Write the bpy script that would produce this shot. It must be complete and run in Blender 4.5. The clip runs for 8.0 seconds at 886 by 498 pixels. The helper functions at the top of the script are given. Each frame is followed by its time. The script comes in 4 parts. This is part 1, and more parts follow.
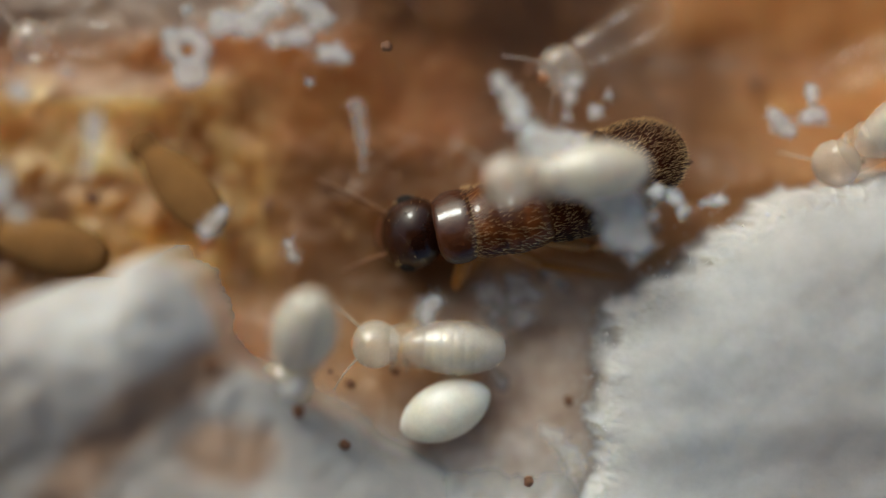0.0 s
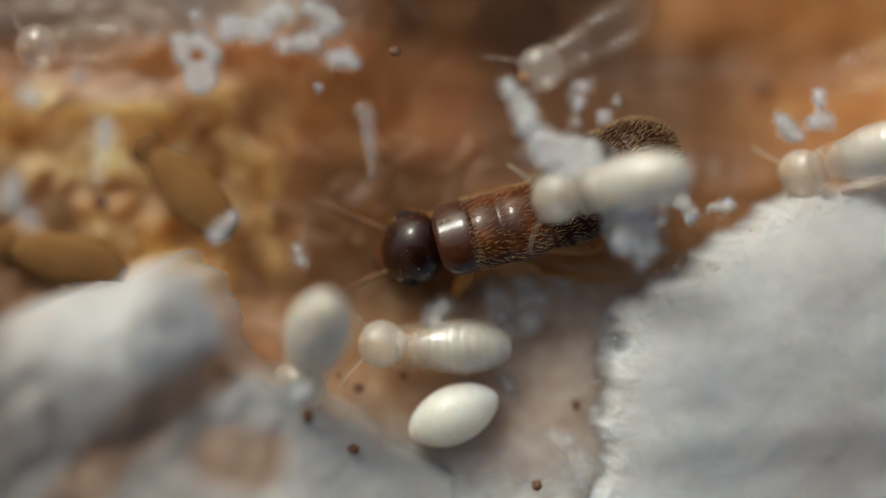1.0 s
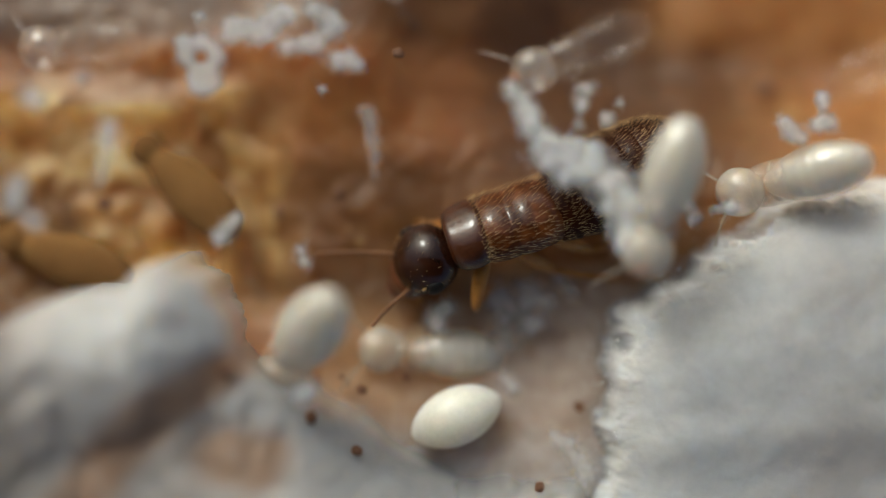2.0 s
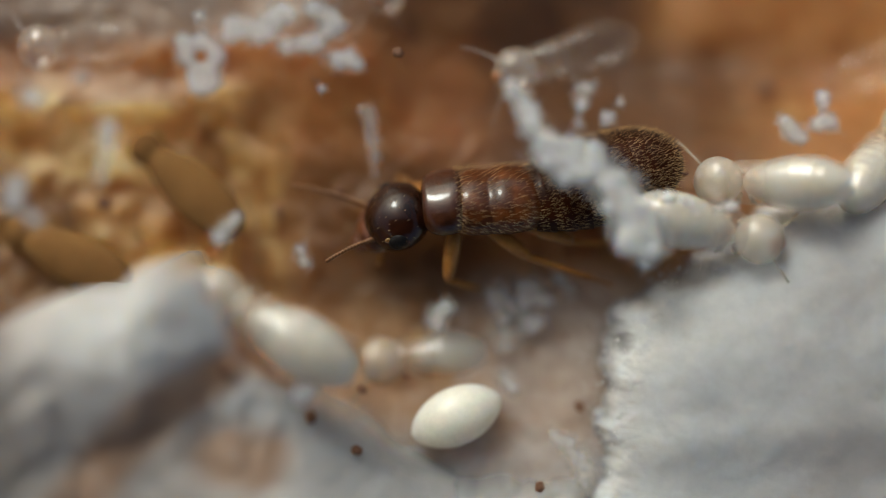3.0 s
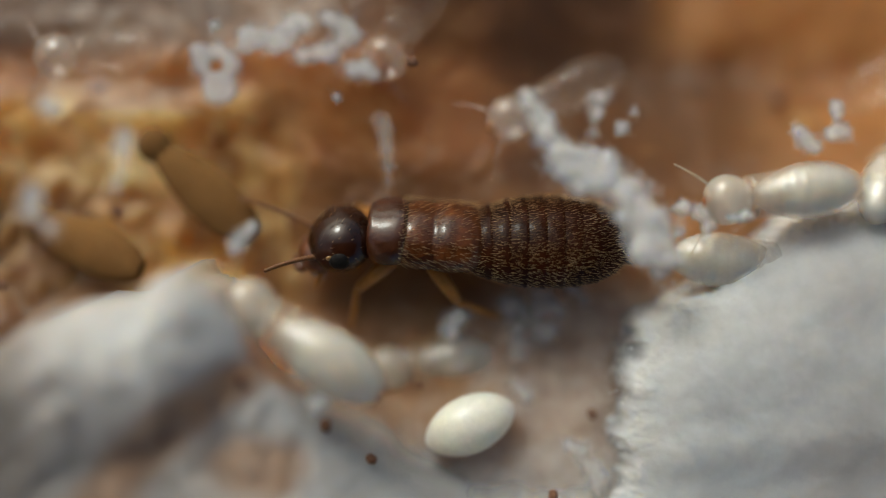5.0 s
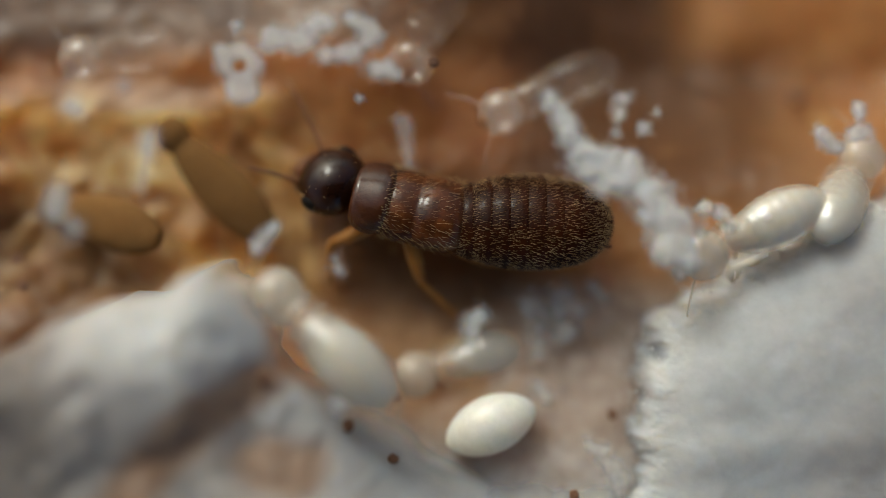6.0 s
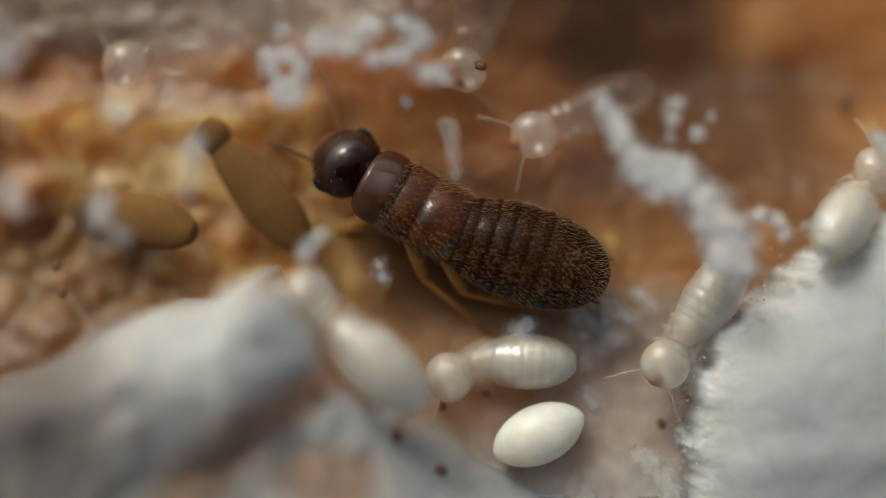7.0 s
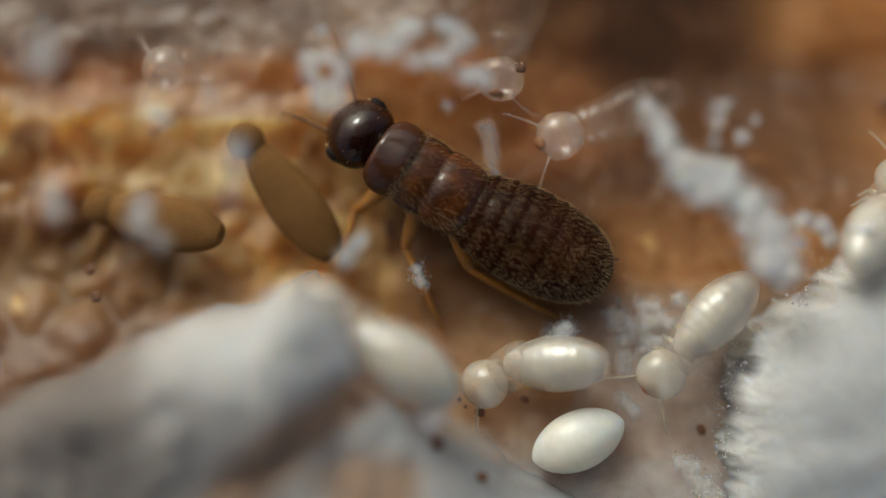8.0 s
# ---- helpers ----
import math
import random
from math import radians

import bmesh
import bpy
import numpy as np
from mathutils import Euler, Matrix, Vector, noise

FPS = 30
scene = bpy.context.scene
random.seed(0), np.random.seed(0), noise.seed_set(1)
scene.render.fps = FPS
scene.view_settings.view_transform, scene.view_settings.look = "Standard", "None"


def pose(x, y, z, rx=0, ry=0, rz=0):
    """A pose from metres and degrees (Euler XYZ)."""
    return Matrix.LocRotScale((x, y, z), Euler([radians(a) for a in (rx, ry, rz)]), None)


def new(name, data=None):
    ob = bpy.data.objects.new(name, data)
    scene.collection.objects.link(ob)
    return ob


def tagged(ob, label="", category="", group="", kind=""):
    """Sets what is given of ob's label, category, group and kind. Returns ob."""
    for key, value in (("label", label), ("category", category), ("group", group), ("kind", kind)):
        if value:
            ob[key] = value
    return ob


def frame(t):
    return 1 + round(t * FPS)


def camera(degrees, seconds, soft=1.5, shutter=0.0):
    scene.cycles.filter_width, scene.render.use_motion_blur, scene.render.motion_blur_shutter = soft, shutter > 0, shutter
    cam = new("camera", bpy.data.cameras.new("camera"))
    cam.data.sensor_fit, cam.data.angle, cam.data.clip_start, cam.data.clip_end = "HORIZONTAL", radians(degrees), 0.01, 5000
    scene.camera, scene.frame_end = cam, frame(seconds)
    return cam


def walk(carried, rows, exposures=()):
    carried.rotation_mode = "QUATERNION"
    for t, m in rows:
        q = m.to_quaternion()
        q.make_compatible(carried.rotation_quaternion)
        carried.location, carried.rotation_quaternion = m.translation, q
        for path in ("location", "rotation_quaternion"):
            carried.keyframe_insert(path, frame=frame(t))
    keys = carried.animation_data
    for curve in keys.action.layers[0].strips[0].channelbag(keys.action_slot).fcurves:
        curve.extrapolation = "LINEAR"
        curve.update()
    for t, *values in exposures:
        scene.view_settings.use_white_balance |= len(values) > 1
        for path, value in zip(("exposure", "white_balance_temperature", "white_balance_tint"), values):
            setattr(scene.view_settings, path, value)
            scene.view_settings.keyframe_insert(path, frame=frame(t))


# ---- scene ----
import itertools

MM = 0.001          # all plans below are in millimetres


def mpose(x, y, z, rx=0, ry=0, rz=0):
    return pose(x * MM, y * MM, z * MM, rx, ry, rz)


# ---- camera ----
cam = camera(40, 8.0, soft=0.8)
cam.data.dof.use_dof = True
cam.data.dof.focus_distance = 19.48 * MM
cam.data.dof.aperture_fstop = 16.5
CAMERA_ROWS = [
    (0, 0.194, -0.081, 19.509, -0.070, 0.026, -0.049),
    (0.5, 0.152, -0.078, 19.567, 0.019, 0.131, -0.031),
    (1, 0.018, -0.041, 19.557, 0.025, -0.095, -0.063),
    (1.5, -0.000, -0.000, 19.582, 0.000, -0.000, -0.000),
    (3, -0.003, -0.031, 19.554, 0.057, -0.007, -0.006),
    (3.5, -0.029, -0.006, 19.552, 0.045, -0.068, -0.031),
    (4, -0.064, 0.034, 19.575, 0.046, -0.036, 0.007),
    (5.5, -0.389, 0.116, 19.603, 0.083, -0.084, 0.063),
    (6, -0.587, 0.108, 19.617, 0.075, -0.042, 0.090),
    (6.5, -0.959, 0.274, 19.427, 0.030, -0.012, 0.044),
    (7, -1.278, 0.259, 19.253, -0.053, 0.152, 0.073),
    (7.5, -1.638, 0.270, 19.149, -0.110, 0.008, 0.020),
    (8, -1.915, 0.362, 19.056, -0.159, 0.104, 0.086)]
walk(cam, [(t, mpose(x, y, z, rx, ry, rz)) for t, x, y, z, rx, ry, rz in CAMERA_ROWS],
     exposures=[(0, -0.36, 6000, -1), (8, -0.44, 6000, -2)])

# ---- light ----
SUN_ELEVATION, SUN_AZIMUTH = 33, -28      # the sun stands beyond the upper edge of the view
world = bpy.data.worlds.new("sky")
scene.world = world
world.use_nodes = True
sky = world.node_tree.nodes.new("ShaderNodeTexSky")
sky.sky_type, sky.sun_disc = "NISHITA", False
sky.sun_elevation, sky.sun_rotation = radians(SUN_ELEVATION), radians(SUN_AZIMUTH)
sky.air_density, sky.dust_density, sky.ozone_density = 0.6, 6.0, 0.0      # a hazy, whitish sky
world.node_tree.links.new(sky.outputs[0], world.node_tree.nodes["Background"].inputs[0])
world.node_tree.nodes["Background"].inputs[1].default_value = 0.15
sun = new("sun", bpy.data.lights.new("sun", "SUN"))
sun.data.energy, sun.data.angle, sun.data.color = 1.2, radians(13), (1, 0.955, 0.90)
sun.matrix_world = pose(0, 0, 0.1, -(90 - SUN_ELEVATION), 0, -SUN_AZIMUTH)


# ---- materials ----
def material(name, colors, scale=2.0, rough=0.5, bump=0.0, bump_scale=8.0, sss=0.0, sss_mm=0.3, coat=0.0, clear=0.0,
             spots=None, spot_scale=3.0, spot_cut=0.68, mask=None, ior=1.45, mottle=0.0, alpha=1.0, shine=0.5, coat_rough=0.07, gloss=0.0, gloss_rough=0.12, fade=False):
    """colors: two tones mixed by noise; scale: noise features per mm; mask: (attribute, tone_a, tone_b) lists laid over."""
    m = bpy.data.materials.new(name)
    m.use_nodes = True
    n, l = m.node_tree.nodes, m.node_tree.links
    b = n["Principled BSDF"]
    co = n.new("ShaderNodeTexCoord")

    def tex(s, detail=5.0, roughness=0.6):
        t = n.new("ShaderNodeTexNoise")
        t.inputs["Scale"].default_value, t.inputs["Detail"].default_value = s * 1000, detail
        t.inputs["Roughness"].default_value = roughness
        l.new(co.outputs["Object"], t.inputs["Vector"])
        return t.outputs["Fac"]

    def mix(fac, a, c):
        x = n.new("ShaderNodeMix")
        x.data_type = "RGBA"
        for sock, v in ((x.inputs[0], fac), (x.inputs[6], a), (x.inputs[7], c)):
            if isinstance(v, bpy.types.NodeSocket):
                l.new(v, sock)
            elif isinstance(v, float):
                sock.default_value = v
            else:
                sock.default_value = (*v, 1)
        return x.outputs[2]

    def cut(v, lo, hi):
        r = n.new("ShaderNodeMapRange")
        r.inputs[1].default_value, r.inputs[2].default_value = lo, hi
        l.new(v, r.inputs[0])
        return r.outputs[0]

    broad, fine = tex(scale), tex(scale * 7)
    tone = mix(cut(broad, 0.35, 0.65), colors[0], colors[1])
    for attribute, tone_a, tone_b in mask or ():
        a = n.new("ShaderNodeAttribute")
        a.attribute_name = attribute
        tone = mix(a.outputs["Fac"], tone, mix(cut(broad, 0.35, 0.65), tone_a, tone_b))
    if mottle:
        tone = mix(cut(tex(scale * 2.6, 4.0), 0.38, 0.62), tone, mix(mottle, tone, tuple(0.35 * c for c in colors[0])))
    tone = mix(cut(fine, 0.3, 0.75), tone, mix(0.3, tone, tuple(0.6 * c for c in colors[0])))
    if spots:
        tone = mix(cut(tex(spot_scale, 3.0), spot_cut, spot_cut + 0.05), tone, spots)
    l.new(tone, b.inputs["Base Color"])
    b.inputs["IOR"].default_value, b.inputs["Alpha"].default_value = ior, alpha
    if fade:
        # fluff lies thinner towards its rim
        thin, veil = n.new("ShaderNodeAttribute"), n.new("ShaderNodeMath")
        thin.attribute_name, veil.operation = "body", "MULTIPLY"
        l.new(thin.outputs["Fac"], veil.inputs[0])
        veil.inputs[1].default_value = alpha
        l.new(veil.outputs[0], b.inputs["Alpha"])
    r = cut(fine, 0.2, 0.8)
    k = n.new("ShaderNodeMath")
    k.operation = "MULTIPLY_ADD"
    l.new(r, k.inputs[0])
    k.inputs[1].default_value, k.inputs[2].default_value = 0.15, max(rough - 0.07, 0.03)
    l.new(k.outputs[0], b.inputs["Roughness"])
    b.inputs["Coat Weight"].default_value, b.inputs["Coat Roughness"].default_value = coat, coat_rough
    b.inputs["Specular IOR Level"].default_value = shine
    b.inputs["Transmission Weight"].default_value = clear
    if sss:
        b.inputs["Subsurface Weight"].default_value = sss
        b.inputs["Subsurface Radius"].default_value = (1.0, 0.8, 0.55)
        b.inputs["Subsurface Scale"].default_value = sss_mm * MM
    if bump:
        h = n.new("ShaderNodeBump")
        h.inputs["Strength"].default_value, h.inputs["Distance"].default_value = bump, 0.1 * MM
        l.new(tex(bump_scale, 6.0), h.inputs["Height"])
        l.new(h.outputs[0], b.inputs["Normal"])
    if gloss:
        # a wet film over a see-through skin
        wet, both = n.new("ShaderNodeBsdfGlossy"), n.new("ShaderNodeAddShader")
        wet.inputs["Color"].default_value, wet.inputs["Roughness"].default_value = (gloss, gloss, gloss, 1), gloss_rough
        if bump:
            l.new(h.outputs[0], wet.inputs["Normal"])
        l.new(b.outputs[0], both.inputs[0])
        l.new(wet.outputs[0], both.inputs[1])
        l.new(both.outputs[0], n["Material Output"].inputs["Surface"])
    return m


WOOD = material("damp_wood", ((0.36, 0.135, 0.03), (0.52, 0.24, 0.07)), scale=0.45, rough=0.45, bump=0.25, bump_scale=3, sss=1.0, sss_mm=2.2, mottle=0.28,
                spots=(0.13, 0.05, 0.02), spot_scale=1.3, spot_cut=0.73,
                mask=[("pale", (0.40, 0.225, 0.11), (0.53, 0.335, 0.185)), ("umber_shade", (0.075, 0.031, 0.009), (0.12, 0.054, 0.017)),
                      ("grey", (0.21, 0.155, 0.12), (0.36, 0.27, 0.20)), ("gold_glow", (0.70, 0.38, 0.09), (0.97, 0.73, 0.36)),
                      ("red", (0.35, 0.135, 0.04), (0.45, 0.21, 0.065)), ("film", (0.54, 0.50, 0.46), (0.72, 0.69, 0.66))])
# duller and grimy tones also carry painted shade at the pulp's dim ends
PLASTER = material("white_pulp", ((0.54, 0.55, 0.545), (0.62, 0.62, 0.61)), scale=0.5, rough=0.75, bump=0.12, bump_scale=7,
                   sss=0.8, sss_mm=0.9, fade=True, mask=[("dull_shade", (0.29, 0.25, 0.225), (0.40, 0.355, 0.325)), ("stain", (0.30, 0.165, 0.085), (0.38, 0.23, 0.135)), ("grime_shade", (0.13, 0.105, 0.09), (0.20, 0.165, 0.145))])
FLUFF = material("white_fluff", ((0.74, 0.75, 0.75), (0.84, 0.84, 0.82)), scale=2, rough=0.6, bump=0.3, bump_scale=6, sss=0.8, sss_mm=0.4, alpha=0.62, fade=True)
FLECK = material("thin_fluff", ((0.70, 0.71, 0.71), (0.78, 0.78, 0.765)), scale=2, rough=0.6, bump=0.3, bump_scale=6, sss=0.8, sss_mm=0.4, alpha=0.5, fade=True)
PULP_CRUMB = material("pulp_crumb", ((0.62, 0.62, 0.61), (0.70, 0.70, 0.69)), scale=2, rough=0.7, sss=0.8, sss_mm=0.4)
VEIL = material("faint_fluff", ((0.66, 0.63, 0.60), (0.74, 0.72, 0.69)), scale=2, rough=0.5, sss=0.8, sss_mm=0.4, alpha=0.2, fade=True)
CRYSTAL = material("wet_crystal", ((0.74, 0.70, 0.66), (0.86, 0.83, 0.80)), scale=3, rough=0.25, bump=0.8, bump_scale=7, sss=0.5, sss_mm=0.2, coat=0.8, alpha=0.5, fade=True)
LARVA = material("larva_skin", ((0.66, 0.60, 0.50), (0.74, 0.69, 0.60)), scale=1.1, rough=0.25, bump=0.2, bump_scale=6, sss=0.5, sss_mm=0.5, alpha=0.30, gloss=0.085, gloss_rough=0.11)
FAT = material("fat_body", ((0.64, 0.615, 0.53), (0.79, 0.77, 0.69)), scale=1.6, rough=0.6, bump=0.8, bump_scale=5, sss=1.0, sss_mm=1.0, shine=0.2, alpha=0.78)
LARVA_CHEST = material("larva_chest_skin", ((0.52, 0.43, 0.33), (0.62, 0.54, 0.44)), scale=1.2, rough=0.25, bump=0.5, bump_scale=6, sss=0.6, sss_mm=0.5, alpha=0.22, gloss=0.03, gloss_rough=0.1)
LARVA_HEAD = material("larva_head_skin", ((0.66, 0.60, 0.50), (0.75, 0.70, 0.61)), scale=1.3, rough=0.25, bump=0.3, bump_scale=4, sss=0.9, sss_mm=0.5, alpha=0.46, gloss=0.04, gloss_rough=0.08)
LARVA_LIMB = material("larva_limb_skin", ((0.66, 0.56, 0.42), (0.74, 0.66, 0.52)), scale=2, rough=0.3, sss=0.4, sss_mm=0.15, coat=0.5, alpha=0.35)
JAW = material("jaw_brown", ((0.24, 0.08, 0.02), (0.36, 0.14, 0.04)), scale=4, rough=0.3, coat=0.4)
CLEAR = material("clear_skin", ((0.66, 0.54, 0.42), (0.76, 0.66, 0.55)), scale=1.0, rough=0.15, bump=0.2, bump_scale=4, sss=0.3, sss_mm=0.4, coat=0.0, alpha=0.05, gloss=0.012)
CLEAR_HEAD = material("clear_head_skin", ((0.78, 0.66, 0.54), (0.86, 0.78, 0.68)), scale=1.0, rough=0.12, bump=0.1, sss=0.4, sss_mm=0.4, coat=0.0, alpha=0.18, gloss=0.045, gloss_rough=0.08)
# larvae against the bright wood: the silhouette's shade is put into the skin colour
SHADE_SKIN = material("shade_tinted_skin", ((0.17, 0.085, 0.027), (0.24, 0.125, 0.04)), scale=0.8, rough=0.8, sss=0.5, sss_mm=0.3, coat=0.0, shine=0.1, alpha=0.92)
EGG = material("egg_shell", ((0.80, 0.775, 0.68), (0.86, 0.84, 0.76)), scale=1.2, rough=0.45, bump=0.1, bump_scale=5, sss=1.0, sss_mm=0.9, coat=0.5, coat_rough=0.16)
HEAD = material("dark_head", ((0.012, 0.0035, 0.0015), (0.040, 0.011, 0.004)), scale=1.2, rough=0.4, bump=0.12, bump_scale=8, coat=0.8, shine=0.05, coat_rough=0.05)
FACE = material("face_brown", ((0.065, 0.02, 0.007), (0.14, 0.045, 0.016)), scale=3, rough=0.3, bump=0.2, coat=0.4)
EYE = material("black_eye", ((0.008, 0.007, 0.007), (0.015, 0.012, 0.01)), scale=3, rough=0.55, bump=0.3, bump_scale=40, coat=0.0, shine=0.2)
OCELLUS = material("ocellus_amber", ((0.26, 0.15, 0.05), (0.36, 0.22, 0.08)), scale=4, rough=0.3, sss=0.4, sss_mm=0.05, coat=0.3)
PRONOTUM = material("pronotum_brown", ((0.034, 0.009, 0.0025), (0.075, 0.020, 0.005)), scale=2, rough=0.45, bump=0.5, bump_scale=13, coat=0.9, shine=0.1, coat_rough=0.08, sss=0.3, sss_mm=0.12)
THORAX = material("thorax_brown", ((0.05, 0.0115, 0.0025), (0.17, 0.05, 0.010)), scale=2, rough=0.45, bump=0.4, bump_scale=6, coat=0.6, shine=0.1, coat_rough=0.08, mottle=0.5, sss=0.3, sss_mm=0.12)
TERGITE = material("tergite_brown", ((0.014, 0.0035, 0.001), (0.045, 0.0105, 0.0022)), scale=1.5, rough=0.4, bump=0.3, bump_scale=9, coat=0.09, shine=0.06, coat_rough=0.06)
BELLY = material("belly_brown", ((0.12, 0.045, 0.014), (0.18, 0.075, 0.025)), scale=2, rough=0.4, bump=0.3, coat=0.05, shine=0.3)
LEG = material("leg_amber", ((0.32, 0.13, 0.022), (0.45, 0.205, 0.045)), scale=3, rough=0.35, bump=0.2, sss=0.5, sss_mm=0.1, coat=0.1, shine=0.35)
HAIR = material("golden_hair", ((0.30, 0.15, 0.045), (0.80, 0.56, 0.26)), scale=3, rough=0.3, coat=0.6)
FEELER = material("antenna_amber", ((0.13, 0.05, 0.014), (0.22, 0.095, 0.03)), scale=4, rough=0.35, sss=0.3, sss_mm=0.05)
DARK_BIT = material("dark_frass", ((0.05, 0.02, 0.01), (0.12, 0.05, 0.025)), scale=5, rough=0.7, bump=0.5)
RUST_BIT = material("rust_frass", ((0.15, 0.065, 0.032), (0.24, 0.12, 0.065)), scale=5, rough=0.7, bump=0.5)


# ---- mesh helpers ----
def part(name, bm, mat, parent=None, label="", m=None):
    """Links a bmesh drawn in millimetres as one mesh object."""
    bmesh.ops.scale(bm, vec=(MM, MM, MM), verts=bm.verts)
    bmesh.ops.recalc_face_normals(bm, faces=bm.faces)
    me = bpy.data.meshes.new(name)
    bm.to_mesh(me)
    bm.free()
    me.shade_smooth()
    me.materials.append(mat)
    ob = new(name, me)
    ob.parent = parent
    if m is not None:
        ob.matrix_basis = m
    return tagged(ob, label)


def loft(rings, n=20, bm=None):
    """rings: (x, z, half width, height above, depth below); the ends close to points."""
    bm = bm or bmesh.new()
    rows = []
    for x, z, w, up, down in rings:
        rows.append([bm.verts.new((x, w * math.cos(a), z + (up if math.sin(a) > 0 else down) * math.sin(a)))
                     for a in (2 * math.pi * k / n for k in range(n))])
    for r, s in zip(rows, rows[1:]):
        for k in range(n):
            bm.faces.new((r[k], r[(k + 1) % n], s[(k + 1) % n], s[k]))
    for r, (x, z, *_), end in ((rows[0], rings[0], -1), (rows[-1], rings[-1], 1)):
        bm.faces.new(r)
    return bm


def bulge(x0, x1, w, up, down, z=0.0, steps=14, power=0.5, lean=0.0, n=24, bm=None):
    """A smooth closed egg shape from x0 to x1; lean moves its widest place."""
    rings = []
    for k in range(steps + 1):
        u = 0.5 - 0.5 * math.cos(math.pi * (0.01 + 0.98 * k / steps))
        s = (4 * u * (1 - u)) ** power * (1 + lean * (u - 0.5) * 2)
        rings.append((x0 + (x1 - x0) * u, z, w * s, up * s, down * s))
    return loft(rings, n, bm)


def tube(points, radii, n=8, bm=None):
    """A tapering tube through points."""
    bm = bm or bmesh.new()
    pts = [Vector(p) for p in points]
    rows = []
    for k, p in enumerate(pts):
        d = (pts[min(k + 1, len(pts) - 1)] - pts[max(k - 1, 0)]).normalized()
        side = d.cross(Vector((0.13, 0.21, 1))).normalized()
        up = side.cross(d)
        rows.append([bm.verts.new(p + radii[k] * (math.cos(a) * side + math.sin(a) * up))
                     for a in (2 * math.pi * j / n for j in range(n))])
    for r, s in zip(rows, rows[1:]):
        for j in range(n):
            bm.faces.new((r[j], r[(j + 1) % n], s[(j + 1) % n], s[j]))
    bm.faces.new(rows[0])
    bm.faces.new(rows[-1])
    return bm


def ball(c, r, bm=None, sub=2, scale=(1, 1, 1), rough=0.0):
    bm = bm or bmesh.new()
    made = bmesh.ops.create_icosphere(bm, subdivisions=sub, radius=1)["verts"]
    for v in made:
        k = 1 + rough * noise.noise(v.co * 1.7 + Vector(c) * 9 + Vector((91 * r, 57 * r, 0)))
        v.co = Vector(c) + Vector([q * r * k * s for q, s in zip(v.co, scale)])
    return bm


def fbm(x, y, scale, octaves=4, seed=0.0):
    """Smooth noise over numpy arrays."""
    flat = np.array([noise.fractal(Vector((a * scale + seed, b * scale - seed, seed)), 0.9, 2.0, octaves)
                     for a, b in zip(x.ravel(), y.ravel())])
    return flat.reshape(x.shape)


def smooth(a, lo, hi):
    u = np.clip((a - lo) / (hi - lo), 0, 1)
    return u * u * (3 - 2 * u)


def inside(x, y, outline):
    """Signed distance to an outline, positive within it."""
    best, odd = np.full(x.shape, 1e9), np.zeros(x.shape, bool)
    for (ax, ay), (bx, by) in zip(outline, outline[1:] + outline[:1]):
        u = np.clip(((x - ax) * (bx - ax) + (y - ay) * (by - ay)) / ((bx - ax) ** 2 + (by - ay) ** 2), 0, 1)
        best = np.minimum(best, np.hypot(x - ax - u * (bx - ax), y - ay - u * (by - ay)))
        odd ^= ((ay > y) != (by > y)) & (x < (bx - ax) * (y - ay) / (by - ay + 1e-12) + ax)
    return np.where(odd, best, -best)


def blur(a, reach):
    """A grid smoothed over a number of cells each way, twice."""
    for axis in (0, 1, 0, 1):
        pad = [(0, 0), (0, 0)]
        pad[axis] = (reach + 1, reach)
        total = np.cumsum(np.pad(a, pad, mode="edge"), axis=axis)
        size = a.shape[axis]
        hi = np.take(total, range(2 * reach + 1, 2 * reach + 1 + size), axis=axis)
        a = (hi - np.take(total, range(size), axis=axis)) / (2 * reach + 1)
    return a


def sheet(name, x, y, z, keep, mat, attributes=()):
    """A relief from grids of x, y, z; keep says which corners stay."""
    rows, cols = x.shape
    index = -np.ones(x.shape, int)
    index[keep] = np.arange(keep.sum())
    faces = [(index[i, j], index[i, j + 1], index[i + 1, j + 1], index[i + 1, j])
             for i, j in itertools.product(range(rows - 1), range(cols - 1))
             if keep[i, j] and keep[i, j + 1] and keep[i + 1, j + 1] and keep[i + 1, j]]
    me = bpy.data.meshes.new(name)
    me.from_pydata(np.stack([x[keep], y[keep], z[keep]], 1) * MM, [], faces)
    for key, values in attributes:
        a = me.attributes.new(key, "FLOAT", "POINT")
        a.data.foreach_set("value", values[keep].astype(np.float32))
    me.shade_smooth()
    me.materials.append(mat)
    return new(name, me)


def spread(lo, hi, step, far):
    """Grid lines: close together from lo to hi, and wider out to far."""
    mid = np.arange(lo, hi + step / 2, step)
    out = np.geomspace(step * 2, far, 14)
    return np.concatenate([lo - out[::-1], mid, hi + out])


